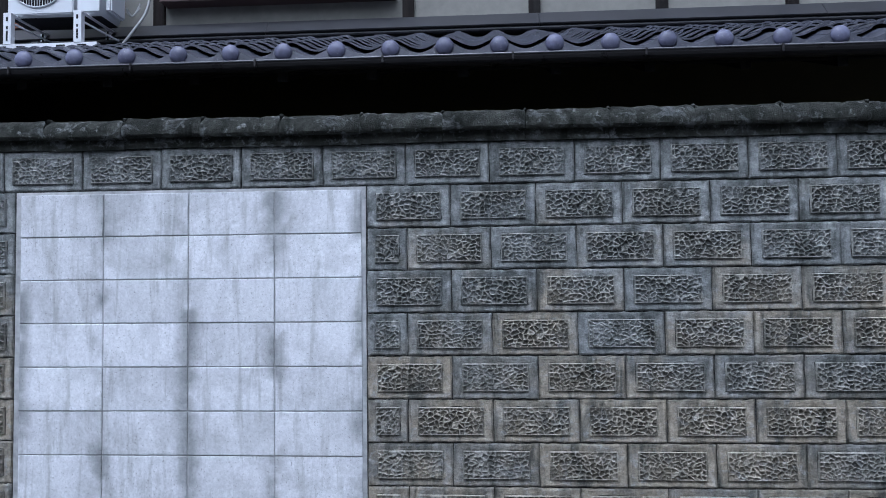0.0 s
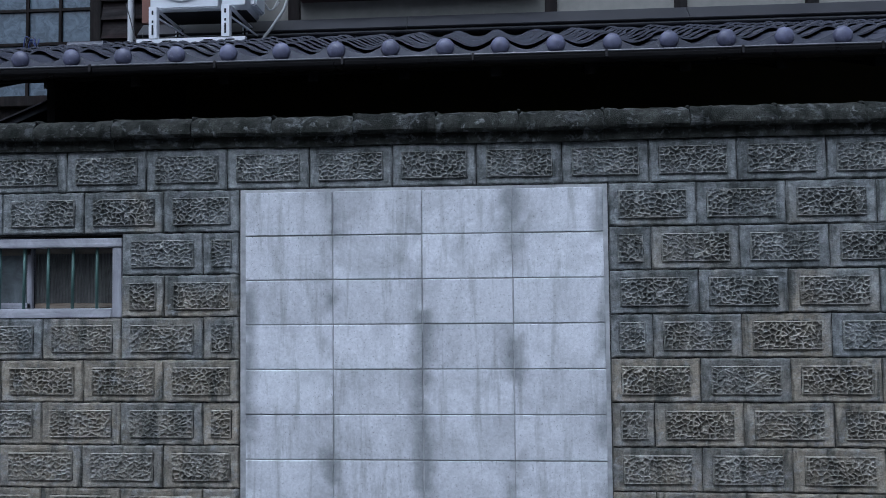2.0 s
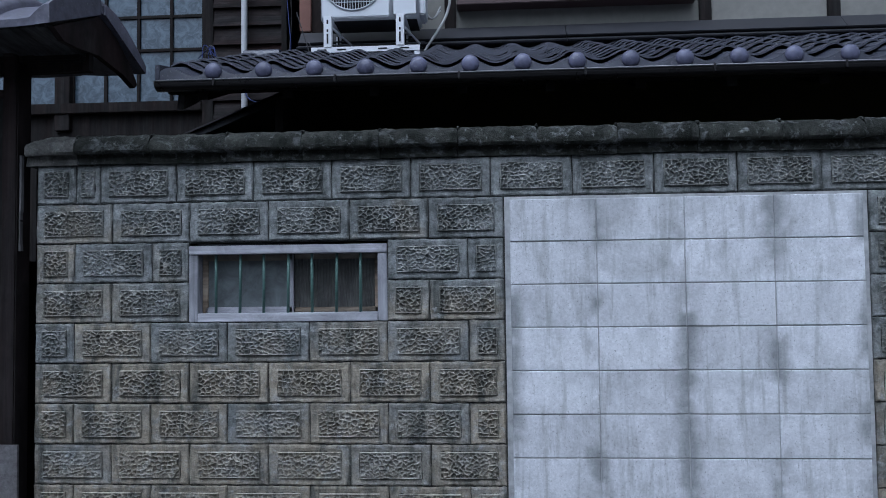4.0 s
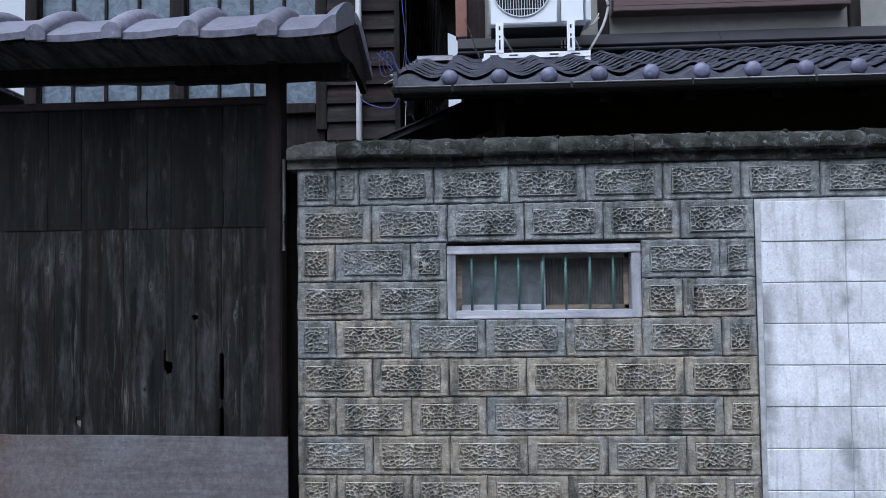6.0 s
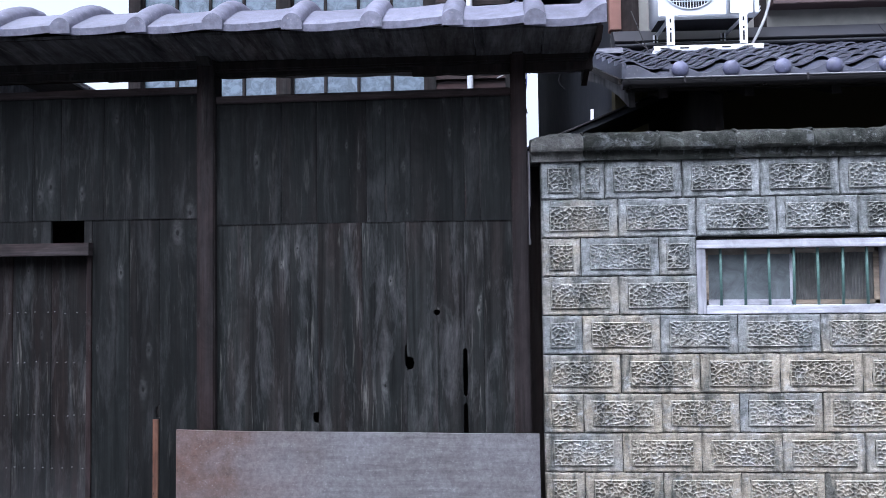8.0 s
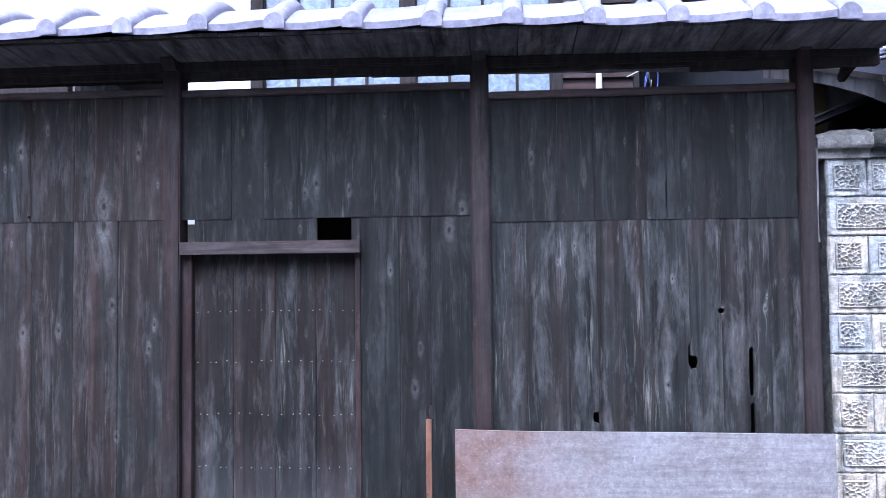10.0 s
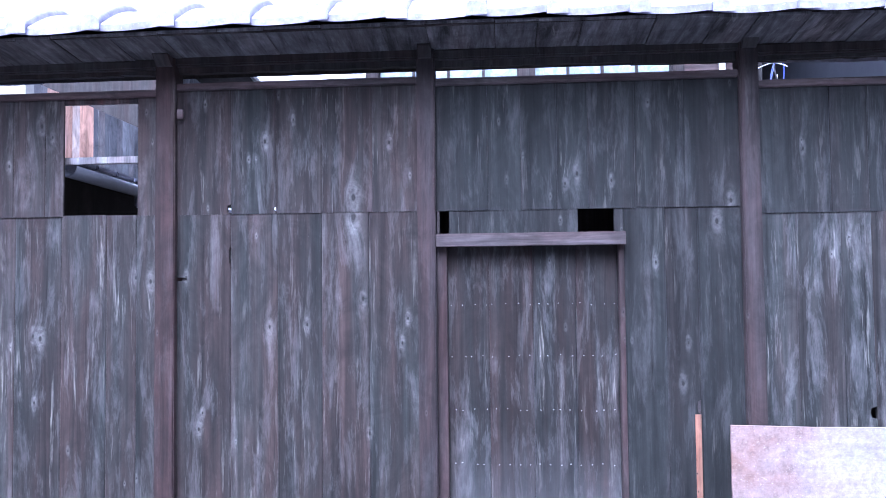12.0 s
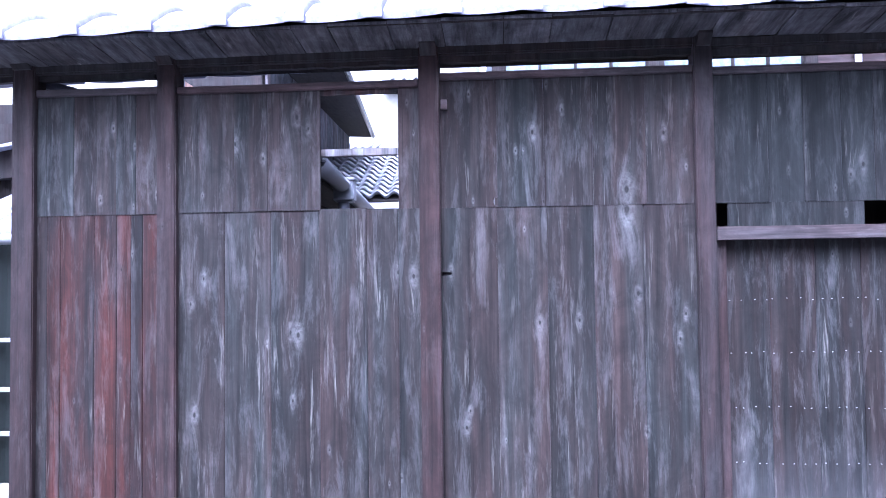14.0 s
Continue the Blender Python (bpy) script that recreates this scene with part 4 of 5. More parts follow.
hpart("main_roof", prism([(-4.3, 6.6), (0.3, 8.4), (4.9, 6.6), (4.9, 6.75), (0.3, 8.55), (-4.3, 6.75)], "y", 5.0, 14.5), DARKWOOD, "dark main roof")
for sx in (-2.600, -0.660, 0.290, 1.230, 2.170, 3.110):
    ob = hpart("stud", box(sx, sx + 0.088, 5.585, 5.65, 3.43, 6.6, 0.004), DARKWOOD, "dark exposed timber stud")
hpart("corner_post", box(-3.735, -3.645, 5.565, 5.66, 3.45, 6.6, 0.005), REDPOST, "reddish timber corner post")
hpart("wall_strip", box(-3.645, -3.50, 5.60, 5.64, 3.45, 6.6), DARKWOOD)
hpart("shutter_sill", box(-2.50, -0.70, 5.47, 5.62, 3.585, 3.625, 0.005), SHUTTER, "brown sheet-metal shutter sill")
for z in (3.632, 3.80, 3.97, 4.14):
    hpart("shutter_panel", box(-2.49, -0.71, 5.50, 5.62, z, z + 0.16, 0.006), SHUTTER, "dark red-brown shutter panel")
for a in (-3.72, -1.68, 0.36, 2.40):
    hpart("flashing", prism([(5.46, 3.318), (5.455, 3.325), (5.56, 3.435), (5.62, 3.45), (5.62, 3.30), (5.50, 3.30)], "x", a + 0.002, a + 2.038), FLASH, "dark grey folded flashing sheet")
    hpart("flashing", prism([(5.40, 3.262), (5.395, 3.270), (5.46, 3.302), (5.50, 3.302), (5.50, 3.255)], "x", a + 0.002, a + 2.038), FLASH)
deck = hpart("roof_deck", prism([(3.66, 2.560), (5.60, 3.239), (5.60, 3.205), (3.66, 2.526)], "x", -4.02, 4.2), DARKWOOD, "dark roof boards of the pent roof")
hpart("fascia", box(-3.97, 4.2, 3.70, 3.73, 2.500, 2.562, 0.003), DARKWOOD)
x = -3.80
while x < 4.1:
    hpart("rafter", prism([(3.69, 2.458), (5.60, 3.126), (5.60, 3.204), (3.69, 2.534)], "x", x, x + 0.05), DARKWOOD)
    x += 0.455
curve = [(3.76, 2.425), (4.05, 2.555), (4.4, 2.69), (4.8, 2.83), (5.55, 3.05), (5.55, 3.20), (4.8, 2.955), (4.2, 2.74), (3.79, 2.57)]
hpart("barge_board", prism(curve, "x", -3.945, -3.91), BARGE, "curved weathered barge board")
hpart("verge_cap", prism([(5.00, 3.10), (5.01, 3.135), (5.04, 3.15), (5.08, 3.14), (5.10, 3.10)], "x", -4.0, -3.74), TILE, "pale ridge tile closing the roof's end")

RISE = math.atan(0.35)
COL = 0.2675


def pan_tile(front):
    """A wavy roof tile, roll at the left, 0.28 m long; front ones carry a hanging skirt and a round boss."""
    n, L, th, lift = 14, 0.285, 0.010, 0.010 if front else 0.034
    bm = bmesh.new()
    us = [-0.055 + (COL + 0.012) * i / n for i in range(n + 1)]

    def wave(u):
        if u < 0.055:
            return 0.023 * math.cos(math.pi * u / 0.11)
        return -0.026 * math.sin(math.pi * (u - 0.055) / (COL - 0.11))

    rows = []
    for v, dz in ((0.0, -th), (0.0, 0.0), (L, 0.0), (L, -th)):
        rows.append([bm.verts.new((u, v * math.cos(RISE), v * math.sin(RISE) + wave(u) + dz + lift * (1 - v / L))) for u in us])
    for a, b in zip(rows, rows[1:] + rows[:1]):
        for i in range(n):
            bm.faces.new((a[i], a[i + 1], b[i + 1], b[i]))
    for i in (0, n):
        bm.faces.new([r[i] for r in rows])
    if front:
        hi = [bm.verts.new((u, -0.004, wave(u) + 0.008)) for u in us]
        lo = [bm.verts.new((u, -0.008, -0.050 + 0.2 * wave(u))) for u in us]
        bk = [bm.verts.new((u, 0.012, -0.050 + 0.2 * wave(u))) for u in us]
        for a, b in ((hi, lo), (lo, bk)):
            for i in range(n):
                bm.faces.new((a[i], a[i + 1], b[i + 1], b[i]))
    me = mesh_of("roof_tile", bm, TILE)
    for f in me.polygons:
        f.use_smooth = True
    me.set_sharp_from_angle(angle=radians(40))
    return me


def boss_mesh():
    bm = bmesh.new()
    bmesh.ops.create_uvsphere(bm, u_segments=16, v_segments=10, radius=0.046)
    for v in bm.verts:
        v.co.y *= 0.6
    me = mesh_of("tile_boss", bm, BALL)
    for f in me.polygons:
        f.use_smooth = True
    return me


plain_tile, front_tile, boss = pan_tile(False), pan_tile(True), boss_mesh()
EXPO = 0.158
for c in range(-1, 26):
    x = -3.700 + COL * c + (0.035 if c < 0 else 0.0)
    for r in range(13):
        y = 3.635 + EXPO * r * math.cos(RISE)
        z = 2.588 + EXPO * r * math.sin(RISE)
        if y > 5.50:
            continue
        ob = piece("roof_tile", front_tile if r == 0 else plain_tile, deck, (x + 3.7 + random.uniform(-0.003, 0.003), y - 5.6, z + random.uniform(-0.003, 0.003)), (random.uniform(-0.012, 0.004), random.uniform(-0.01, 0.01), 0))
        if r == 0 and c >= 0:
            piece("tile_boss", boss, ob, (0.0, -0.004, 0.004))
for r in range(8):
    y = 3.625 + 0.232 * r * math.cos(RISE)
    z = 2.560 + 0.232 * r * math.sin(RISE)
    hpart("verge_tile", prism([(y, z - 0.01), (y + 0.22, z + 0.045), (y + 0.225, z + 0.12), (y, z + 0.075)], "x", -4.006, -3.982), TILE, parent=deck)

gutter = thing("roof_gutter", (-3.99, 3.645, 2.497), "dark brown half-round gutter along the tiled eave", "gutter")
prof = [(-0.047 * math.cos(a), 0.045 - 0.045 * math.sin(a)) for a in [math.pi * i / 10 for i in range(11)]]
prof += [(0.043 * math.cos(a), 0.045 - 0.041 * math.sin(a)) for a in [math.pi * i / 10 for i in range(11)]]
part("trough", prism(prof, "x", 0, 8.0), GUTTER, gutter)
part("bead", rod((0, -0.047, 0.046), (8.0, -0.047, 0.046), 0.005), BEAD, gutter, "", True)
part("end_cap", prism(prof[:11], "x", -0.012, 0.0), GUTTER, gutter)
for i in range(13):
    part("bracket", box(0.30 + 0.632 * i, 0.312 + 0.632 * i, -0.056, -0.030, 0.014, 0.053, 0.003), GUTTER, gutter)
for x in (1.41, 2.42, 6.1):
    part("joint_sleeve", box(x, x + 0.06, -0.054, -0.046, 0.040, 0.051, 0.002), PALEGUTTER, gutter, "pale joint sleeve")

# low dark lean-to roof under the eave
lean = thing("lean_to_roof", (-4.2, 4.5, 0), "dark sloping lean-to roof beside the house", "roof")
part("slab", prism([(-0.35, 2.30), (0.75, 2.74), (0.75, 2.70), (-0.35, 2.255)], "y", 0.0, 1.05), DARKSHEET, lean)
part("edge_rail", prism([(-0.35, 2.312), (0.75, 2.752), (0.75, 2.742), (-0.35, 2.300)], "y", -0.02, 0.02), GUTTER, lean)
part("lean_to_wall", box(-0.2, 0.50, 0.12, 1.05, -0.1, 2.33), DARKSHEET, lean)

# pipes and wires on the side wall
dp = thing("wall_pipe", (-3.74, 6.6, 0), "thin white pipe on the dark side wall", "pipe")
part("pipe", rod((0, 0, 0.0), (0, 0, 3.05), 0.016), PIPE, dp, "", True)
part("clamp", rod((0, 0, 2.9), (0, 0, 2.94), 0.024), PIPE, dp)
arm = thing("wire_bracket", (-4.05, 4.9, 2.97), "thin pale bracket arm holding wires at the roof's end", "bracket")
part("arm", rod((0.05, 0, 0), (-0.13, 0, 0.0), 0.010), CABLE, arm)
part("wire", tube([(-0.13, 0, 0), (-0.16, 0.02, -0.08), (-0.12, 0.02, -0.14)], 0.002), GUTTER, arm)
loops = thing("wire_loops", (-4.12, 4.9, 2.97), "tangled loops of blue and grey wire at the roof's end", "cables")
for i, mt in enumerate((BLUECABLE, GUTTER, BLUECABLE)):
    r0 = 0.045 + 0.016 * i
    run = [(0.02, 0.02 * i, 0.0)] + [(-0.06 - 0.02 * i + r0 * 0.6 * math.cos(k * 1.05 + i), 0.02 * i, 0.10 + r0 * 1.3 * math.sin(k * 1.05 + i)) for k in range(6)] + [(-0.20 - 0.04 * i, 0.3, 0.26 - 0.04 * i)]
    part("wire", tube(run, 0.0035, 5, 5), mt, loops)

# ---- air conditioner on its stand ----
ac = thing("air_conditioner", (-3.47, 5.13, 3.3705), "white outdoor air-conditioner unit on a slotted steel stand", "air conditioner")
part("casing", box(0, 0.71, 0, 0.27, 0.0, 0.56, 0.016), WHITE, ac, "", True)
part("base_pan", box(0.015, 0.695, 0.012, 0.26, -0.0035, 0.001), VOID, ac, "dark underside of the unit")
part("front_panel", box(0.012, 0.50, -0.012, 0.002, 0.018, 0.545, 0.008), WHITE, ac)
part("service_cover", box(0.525, 0.695, -0.006, 0.002, 0.03, 0.53, 0.004), WHITE, ac)
part("valve_cover", box(0.706, 0.755, 0.04, 0.25, 0.04, 0.34, 0.012), WHITE, ac)
cx, cz, R = 0.240, 0.285, 0.215
bm = bmesh.new()
bmesh.ops.create_cone(bm, cap_ends=True, segments=48, radius1=R, radius2=R, depth=0.004)
bmesh.ops.transform(bm, matrix=Matrix.Translation((cx, -0.014, cz)) @ Matrix.Rotation(radians(90), 4, "X"), verts=bm.verts)
fan = part("fan_opening", bm, VOID, ac, "dark round fan opening")
for i in range(21):
    x = cx - 0.20 + 0.020 * i
    h = math.sqrt(max(0, R * R - (x - cx) ** 2))
    part("grille_wire", rod((x, -0.024, cz - h), (x, -0.024, cz + h), 0.0022, 5), WHITE, fan)
for i in range(5):
    z = cz - 0.16 + 0.08 * i
    h = math.sqrt(max(0, R * R - (z - cz) ** 2))
    part("grille_wire", rod((cx - h, -0.026, z), (cx + h, -0.026, z), 0.003, 5), WHITE, fan)
ringpts = [(cx + R * math.cos(a), -0.018, cz + R * math.sin(a)) for a in [math.tau * i / 24 for i in range(25)]]
part("grille_ring", tube(ringpts, 0.006, 6, 2), WHITE, fan, "", True)
stand = thing("steel_stand", (-3.465, 5.03, 3.115), "white slotted steel stand on the roof tiles", "stand")


def slotted(name, x0, x1, z0, z1, parent, y=0.0, upright=True):
    ob = part(name, box(x0, x1, y, y + 0.004, z0, z1, 0.001), GALV, parent)
    part("flange", box(x1 - 0.004, x1, y + 0.004, y + 0.045, z0, z1) if upright else box(x0, x1, y + 0.004, y + 0.045, z1 - 0.004, z1), GALV, ob)
    if upright:
        for f, l in ((0.26, 0.07), (0.52, 0.018), (0.80, 0.03)):
            zc, xc = z0 + (z1 - z0) * f, (x0 + x1) / 2
            part("slot", box(xc - 0.006, xc + 0.006, y - 0.003, y - 0.0005, zc - l / 2, zc + l / 2), VOID, ob)
    else:
        for f in (0.10, 0.28, 0.66, 0.86):
            xc, zc = x0 + (x1 - x0) * f, (z0 + z1) / 2
            part("slot", box(xc - 0.032, xc + 0.032, y - 0.003, y - 0.0005, zc - 0.0045, zc + 0.0045), VOID, ob)
    return ob


slotted("foot_rail", -0.05, 0.72, -0.005, 0.034, stand, 0.0, False)
slotted("foot_rail", -0.04, 0.72, 0.165, 0.195, stand, 0.44, False)
for x in (0.040, 0.553):
    slotted("upright", x, x + 0.056, 0.034, 0.258, stand, -0.006)
    slotted("upright", x, x + 0.04, 0.19, 0.25, stand, 0.43)
    part("brace", rod((x + 0.03, 0.02, 0.20), (x + 0.15, 0.42, 0.15), 0.008, 6), GALV, stand)
for x in (0.03, 0.56):
    part("bearer", box(x + 0.03, x + 0.06, -0.002, 0.48, 0.248, 0.2552), GALV, stand)
for x, (dx, dy) in ((-0.04, (0.02, 0.0)), (0.70, (-0.02, 0.0)), (-0.02, (0.02, 0.45)), (0.70, (-0.02, 0.45))):
    part("foot", box(x - 0.02, x + 0.02, dy + 0.005, dy + 0.04, -0.06 if dy < 0.1 else 0.09, 0.0 if dy < 0.1 else 0.17, 0.004), GALV, stand)
pipework = thing("refrigerant_pipe", (-2.60, 5.32, 3.125), "taped pale refrigerant pipe from the air conditioner to the roof", "pipe")
part("taped_pipe", tube([(0.0, 0.1, 0.62), (0.05, 0.1, 0.50), (0.02, 0.1, 0.36), (-0.05, 0.06, 0.22), (-0.11, 0.03, 0.12), (-0.14, 0.0, 0.055)], 0.0105, 8), CABLE, pipework, "", True)
for o in (0.0, 0.03):
    part("cable", tube([(-0.02, 0.1, 0.40 + o), (-0.08, 0.1, 0.34), (-0.14, 0.12, 0.38 + o)], 0.006), CABLE, pipework, "", True)
aerial = thing("thin_wire_stay", (-3.62, 5.1, 3.12), "thin wire stay leaning over the tiles", "wire")
part("wire", rod((0.08, 0, 0.0), (-0.03, 0.05, 0.33), 0.004, 5), GUTTER, aerial)
part("wire", rod((0.12, 0.0, 0.0), (0.02, 0.2, 0.16), 0.003, 5), GUTTER, aerial)

# ---- the house behind the fence: gridded windows and weatherboards ----
rear = thing("wooden_house", (-6.6, 7.8, 0), "dark weatherboarded house with gridded windows", "house")


def rpart(name, bm, mat, label="", parent=rear):
    bmesh.ops.translate(bm, vec=(6.6, -7.8, 0), verts=bm.verts)
    ob = part(name, bm, mat, parent, label)
    return ob


rpart("body", box(-8.73, -4.50, 7.98, 20.0, -0.1, 8.2), DARKSHEET, "dark side of the house")
rpart("roof", prism([(-9.4, 8.2), (-6.6, 9.6), (-3.9, 8.2), (-3.9, 8.35), (-6.6, 9.75), (-9.4, 8.35)], "y", 7.2, 20.6), DARKWOOD, "dark tiled roof with deep eaves")
for x0, x1 in ((-8.74, -8.60), (-7.05, -6.88), (-5.385, -5.26)):
    rpart("window_post", box(x0, x1, 7.80, 7.98, 3.20, 5.6, 0.005), DARKWOOD)
rpart("sill", box(-8.60, -5.385, 7.78, 7.98, 3.38, 3.495, 0.008), DARKWOOD, "dark timber window sill")
rpart("apron", box(-8.73, -5.30, 7.86, 7.98, -0.1, 3.38), DARKWOOD, "dark boards under the windows")
rpart("header", box(-8.73, -4.46, 7.80, 7.98, 5.6, 8.2), DARKWOOD)
for x0, x1 in ((-8.60, -7.05), (-6.88, -5.385)):
    wn = rpart("window", box(x0, x1, 7.93, 7.97, 3.495, 5.6), VOID, "window of curtained panes in a dark grid")
    w = (x1 - x0) / 4
    for c in range(4):
        for z0, z1 in ((3.495, 4.085), (4.085, 4.46), (4.46, 4.84), (4.84, 5.22), (5.22, 5.6)):
            rpart("pane", box(x0 + w * c + 0.012, x0 + w * (c + 1) - 0.012, 7.895, 7.90, z0 + 0.012, z1 - 0.012), CURTAIN, parent=wn)
    for c in range(5):
        rpart("mullion", box(x0 + w * c - 0.016, x0 + w * c + 0.016, 7.87, 7.92, 3.495, 5.6), DARKWOOD, parent=wn)
    for z in (4.085, 4.46, 4.84, 5.22):
        rpart("glazing_bar", box(x0, x1, 7.872, 7.918, z - 0.016, z + 0.016), DARKWOOD, parent=wn)
SIDEBOARD = wood("red_brown_weatherboard", (0.007, 0.0065, 0.0065), (0.032, 0.028, 0.028), (1.2, 0.75, 0.7), 0.0, 0.2, 0.3, True)
for i in range(40):
    z = 0.0 + 0.205 * i
    ob = rpart("weatherboard", prism([(7.80, z), (7.845, z + 0.212), (7.865, z + 0.212), (7.825, z)], "x", -5.26, -4.46), SIDEBOARD)
    knots(ob.data, [], -5.2, -4.5, z, z + 0.2)
rpart("corner_board", box(-4.50, -4.44, 7.79, 7.98, -0.1, 8.2, 0.004), DARKWOOD)
for i in range(26):
    y = 8.0 + 0.46 * i
    rpart("batten", box(-4.50, -4.475, y, y + 0.05, -0.1, 8.2), DARKWOOD)
down = thing("downpipe", (-4.885, 7.72, 0), "slim white downpipe on the weatherboards", "downpipe")
part("pipe", rod((0, 0, 0), (0, 0, 8.1), 0.034, 12), PIPE, down, "", True)
for z in (1.5, 2.7, 3.9, 5.1):
    part("clamp", box(-0.042, 0.042, -0.04, 0.12, z, z + 0.025), PIPE, down)
wires = thing("loose_wires", (-4.40, 7.62, 3.5), "loose loops of blue and pale cable on the house corner", "cables")
part("cable", tube([(-0.05, 0.1, 1.6), (0.02, 0, 0.9), (0.05, 0, 0.45), (0.0, 0, 0.1), (-0.12, 0, -0.12), (-0.4, 0.05, -0.05), (-0.5, 0.1, 0.1)], 0.006), BLUECABLE, wires)
part("cable", tube([(0.03, 0.02, 0.5), (0.12, 0, 0.2), (0.08, 0, -0.1), (-0.02, 0, 0.05), (0.05, 0, 0.3)], 0.006), BLUECABLE, wires)
part("cable", tube([(-0.2, 0.05, 0.15), (0.0, 0, 0.22), (0.16, 0, 0.18)], 0.005), CABLE, wires)
part("cable", tube([(0.05, 0, 0.1), (0.02, 0.05, -0.6), (0.06, 0.1, -1.3), (0.10, 0.15, -2.0)], 0.005), CABLE, wires)
part("cable", tube([(-0.15, 0.05, -0.6), (-0.05, 0, -0.5), (0.0, 0.02, -0.9), (-0.02, 0.1, -1.6)], 0.007), CABLE, wires)
part("cable", tube([(0.02, 0, 1.6), (0.05, 0.03, 0.8), (0.02, 0, 0.2), (0.12, 0, -0.25)], 0.007), GUTTER, wires)

# ---- what shows through the square opening and over the fence ----
porch = thing("porch_roof", (-9.74, 3.6, 0), "dark porch roof edge with a pale gutter", "roof")
LEANX = -0.06
prof = [(-0.06 * math.cos(a), 2.115 - 0.06 * math.sin(a)) for a in [math.pi * i / 10 for i in range(11)]]
prof += [(0.055 * math.cos(a), 2.115 - 0.055 * math.sin(a)) for a in [math.pi * i / 10 for i in range(11)]]


def sheared(bm):
    for v in bm.verts:
        v.co.x += LEANX * v.co.y
    return bm


part("gutter", sheared(prism(prof, "y", -0.02, 4.5)), PALEGUTTER, porch, "pale grey half-round gutter", True)
part("roof_slab", sheared(prism([(-0.04, 2.150), (-1.6, 2.62), (-1.6, 2.57), (-0.04, 2.105)], "y", 0.05, 4.5)), TILE, porch)
part("roof_underside", sheared(prism([(-0.09, 2.10), (-1.6, 2.56), (-1.6, 2.54), (-0.09, 2.08)], "y", 0.05, 4.5)), DARKWOOD, porch)
for i in range(15):
    part("edge_tile", sheared(box(-0.14, 0.0, 0.08 + 0.28 * i, 0.34 + 0.28 * i, 2.148, 2.178, 0.006)), TILE, porch)
part("porch_wall", box(-1.6, -0.75, 0.35, 4.5, -0.1, 2.35), DARKWOOD, porch)
part("rain_head", box(-0.12, 0.02, 1.03, 1.15, 1.99, 2.14, 0.012), PALEGUTTER, porch, "pale rain head")
part("rain_head_rim", box(-0.13, 0.03, 1.02, 1.16, 2.132, 2.152, 0.004), PALEGUTTER, porch)
part("downpipe", rod((-0.06, 1.09, 0.0), (-0.06, 1.09, 1.99), 0.04, 12), PALEGUTTER, porch, "", True)

timber = thing("boarded_house", (-11.7, 6.4, 0), "house clad in upright purple-grey boards with a deep eave", "house")


def tpart(name, bm, mat, label="", parent=timber):
    bmesh.ops.translate(bm, vec=(11.7, -6.4, 0), verts=bm.verts)
    return part(name, bm, mat, parent, label)


tpart("front_wall", box(-16.0, -11.72, 6.36, 6.5, -0.1, 3.4), PLASTER, "beige plaster end wall")
tpart("core", box(-16.0, -11.76, 6.5, 15.7, -0.1, 3.4), DARKWOOD)
tpart("core", box(-16.0, -11.76, 9.4, 15.7, 3.4, 4.65), DARKWOOD)
y = 6.42
while y < 15.6:
    w = random.uniform(0.11, 0.19)
    top = 3.4 if y < 9.4 else 4.66
    ob = tpart("board", box(-11.76, -11.72 + random.uniform(-0.004, 0.004), y + 0.002, y + w - 0.002, 0.0, top), BLEACHED if 6.7 < y < 7.55 else SIDING)
    knots(ob.data, [], -11.7, -11.69, 0.5, top)
    y += w
bm = prism([(-11.9, 4.52), (-10.75, 4.485), (-10.75, 4.56), (-11.9, 4.62)], "y", 9.3, 15.6)
for v in bm.verts:
    if v.co.x > -11.5:
        v.co.x -= 0.072 * (v.co.y - 9.3)
tpart("eave", bm, DARKWOOD, "dark deep eave")
tpart("eave_gutter", rod((-10.73, 9.3, 4.50), (-11.19, 15.6, 4.50), 0.045, 10), GUTTER)
part("hanging_wire", tube([(0.55, 9.0, 4.45), (0.62, 8.0, 3.6), (0.45, 6.5, 2.9), (0.2, 5.6, 2.75)], 0.012), CABLE, timber)


def tiled_slope(name, x0, x1, y0, z0, depth, slope, label):
    """A far roof of wavy tile courses seen from its eave."""
    ob = thing(name, (x0, y0, z0), label, "roof")
    a = math.atan(slope)
    courses = int(depth / (0.24 * math.cos(a)))
    n = int((x1 - x0) / 0.27 * 8)
    for r in range(courses):
        bm = bmesh.new()
        rows = []
        for v, dz in ((0.08, -0.06), (0.0, -0.02), (0.0, 0.0), (0.27, 0.0)):
            rows.append([bm.verts.new(((x1 - x0) * i / n, (0.24 * r + v) * math.cos(a), (0.24 * r + v) * math.sin(a) + 0.042 * math.cos(math.tau * i / 8) + dz + 0.07 * (1 - v / 0.27))) for i in range(n + 1)])
        for p, q in zip(rows, rows[1:]):
            for i in range(n):
                bm.faces.new((p[i], p[i + 1], q[i + 1], q[i]))
        part("tile_course", bm, FARTILE, ob)
    part("deck", prism([(0, -0.06), (depth, depth * slope - 0.06), (depth, -0.16), (0, -0.12)], "x", 0, x1 - x0), DARKWOOD, ob)
    part("eave_wall", box(0, x1 - x0, 0.3, 0.45, -z0 - 0.1, 0.12), PLASTER, ob)
    return ob


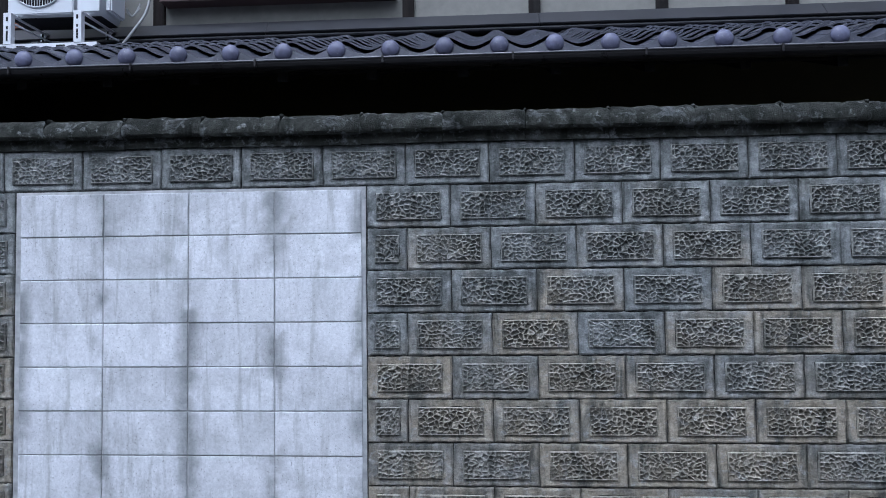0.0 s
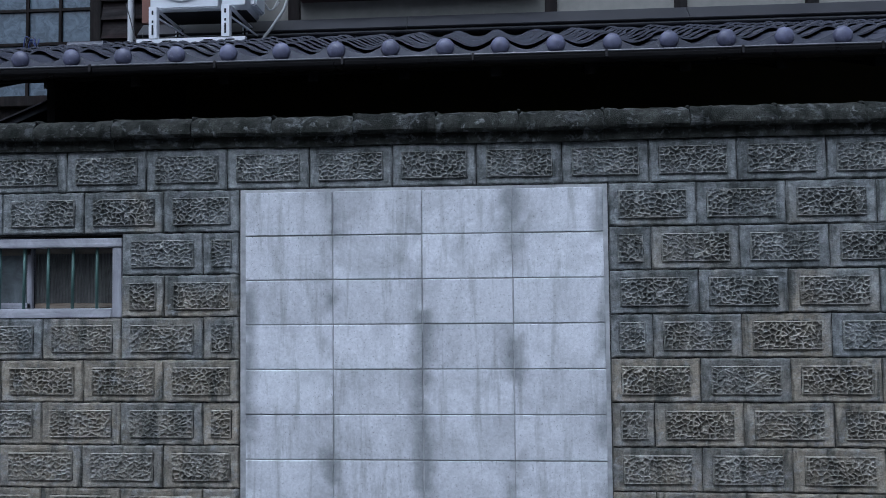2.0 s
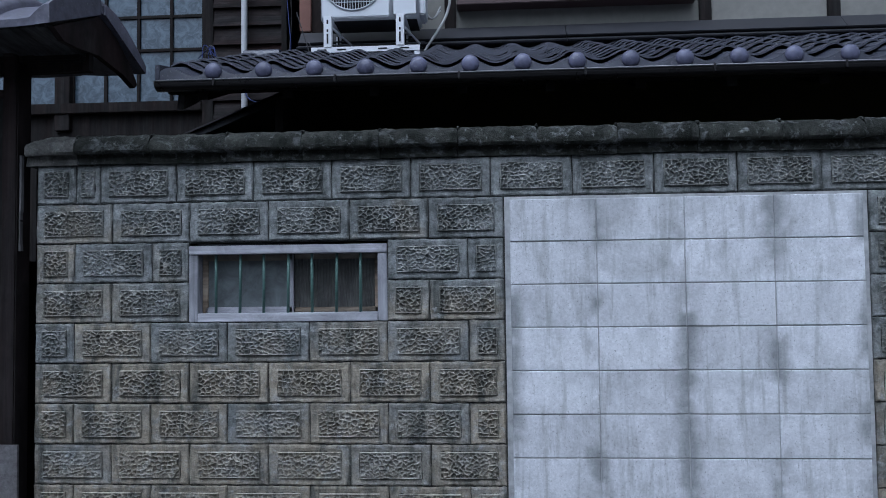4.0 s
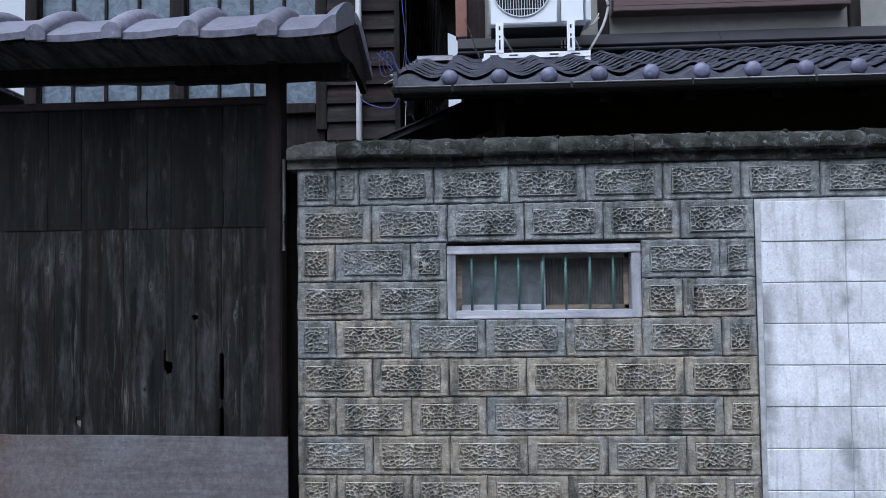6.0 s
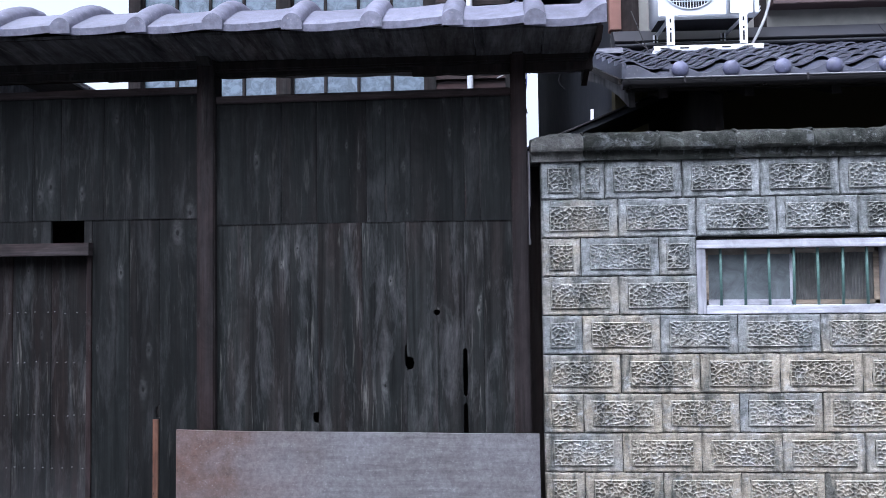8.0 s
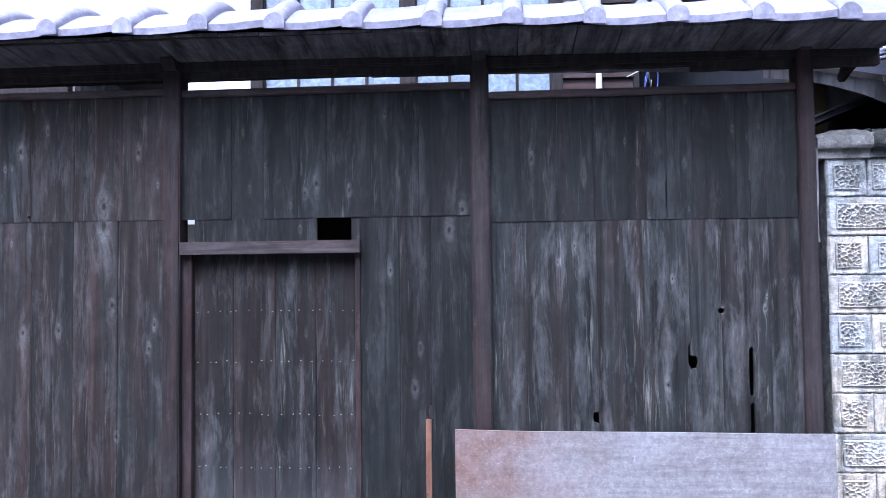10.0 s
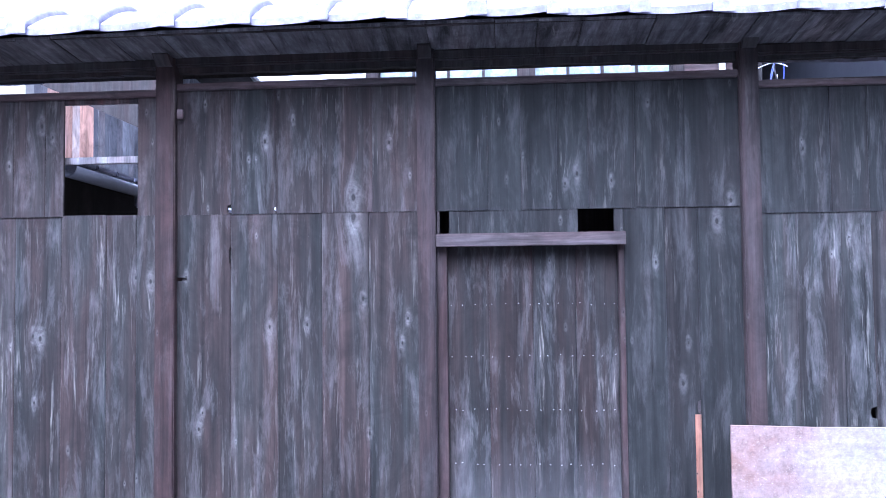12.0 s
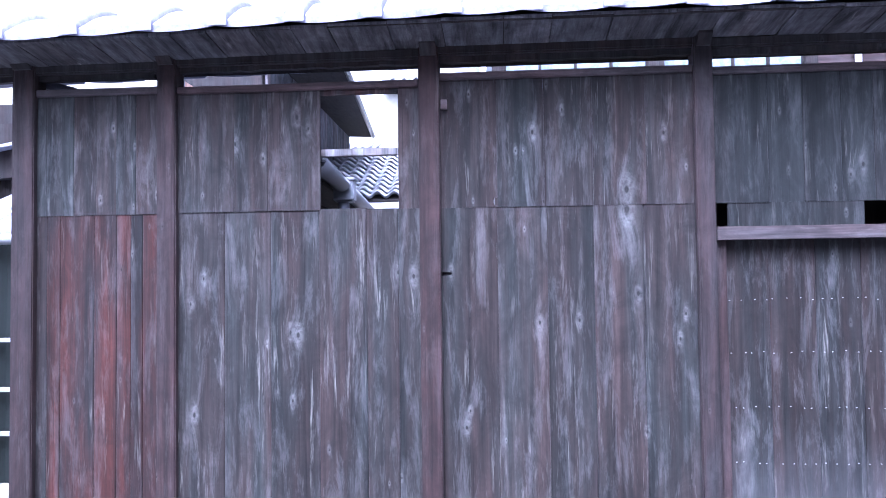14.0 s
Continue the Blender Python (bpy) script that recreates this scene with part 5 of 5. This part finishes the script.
low_roof = tiled_slope("low_tiled_roof", -11.66, -9.0, 11.7, 2.78, 2.7, 0.44, "lower roof of silver-grey wavy tiles behind the fence")
# White sheet stands in for a brightly lit face below the eave.
part("fascia", box(0, 2.66, -0.16, -0.12, -0.34, -0.11, 0.006), GALV, low_roof, "white sheet added for the lit pale face under the tiles")
tiled_slope("far_tiled_roof", -11.2, -8.9, 17.0, 6.05, 2.6, 0.40, "distant roof of silver-grey tiles above the fence")

tiled_slope("distant_roof", -15.0, -9.4, 26.0, 6.05, 1.2, 0.35, "far grey tiled roof beyond the gardens")

shed = thing("garden_shed", (-11.4, 5.0, 0), "small shed with wavy tiles, pale gutter and dark green sheet wall", "shed")
part("gutter", rod((-2.4, -0.05, 1.79), (0.02, -0.05, 1.79), 0.04, 10), PALEGUTTER, shed, "pale gutter", True)
for r in range(3):
    bm = bmesh.new()
    rows = [[bm.verts.new((-2.4 + 2.4 * i / 72, r * 0.22 + v, 1.86 + 0.11 * r + v * 0.45 + 0.03 * math.cos(math.tau * i / 8) + dz)) for i in range(73)] for v, dz in ((0, -0.03), (0, 0.015), (0.26, 0.0))]
    for p, q in zip(rows, rows[1:]):
        for i in range(72):
            bm.faces.new((p[i], p[i + 1], q[i + 1], q[i]))
    part("tile_course", bm, CAPTILE, shed)
GREEN = plain("dark_green_sheet", (0.006, 0.008, 0.007), 0.7, spec=0.1)
part("sheet_wall", prism([(-2.4 + 0.04 * i, 0.04 + 0.012 * (i % 2)) for i in range(61)] + [(0.0, 0.09), (-2.4, 0.09)], "z", 0.0, 1.80), GREEN, shed)
for z in (1.05, 0.69, 0.37):
    part("rail", box(-2.4, 0.0, -0.04, 0.0, z - 0.012, z + 0.016, 0.003), PALEGUTTER, shed, "grey horizontal rail")
for xx in (-1.9, -1.2, -0.5):
    part("rail_post", box(xx, xx + 0.03, 0.0, 0.038, 0.0, 1.2), GREEN, shed)
part("gable", prism([(-2.4, 2.25), (0.0, 2.50), (0.0, 2.9), (-2.4, 2.75)], "y", 0.72, 0.80), DARKWOOD, shed)
part("gable_verge", prism([(-2.4, 2.40), (0.0, 2.86), (0.0, 2.885), (-2.4, 2.425)], "y", 0.60, 0.72), PALEGUTTER, shed)
part("back_wall", box(-3.4, -0.05, 0.84, 0.90, -0.1, 3.0), DARKWOOD, shed)
# dark sheets added behind the fence so its gaps and holes read as shade
part("inner_screen", box(-7.72 - FX, -6.70 - FX, 0.30, 0.33, -0.05, 2.15), DARKWOOD, fence, "dark sheet added behind the door for shade")
for x0, x1, top in ((-5.75, -4.60, 1.62), (-9.30, -8.95, 1.66)):
    part("inner_screen", box(x0 - FX, x1 - FX, 0.30, 0.33, -0.05, top), DARKWOOD, fence)
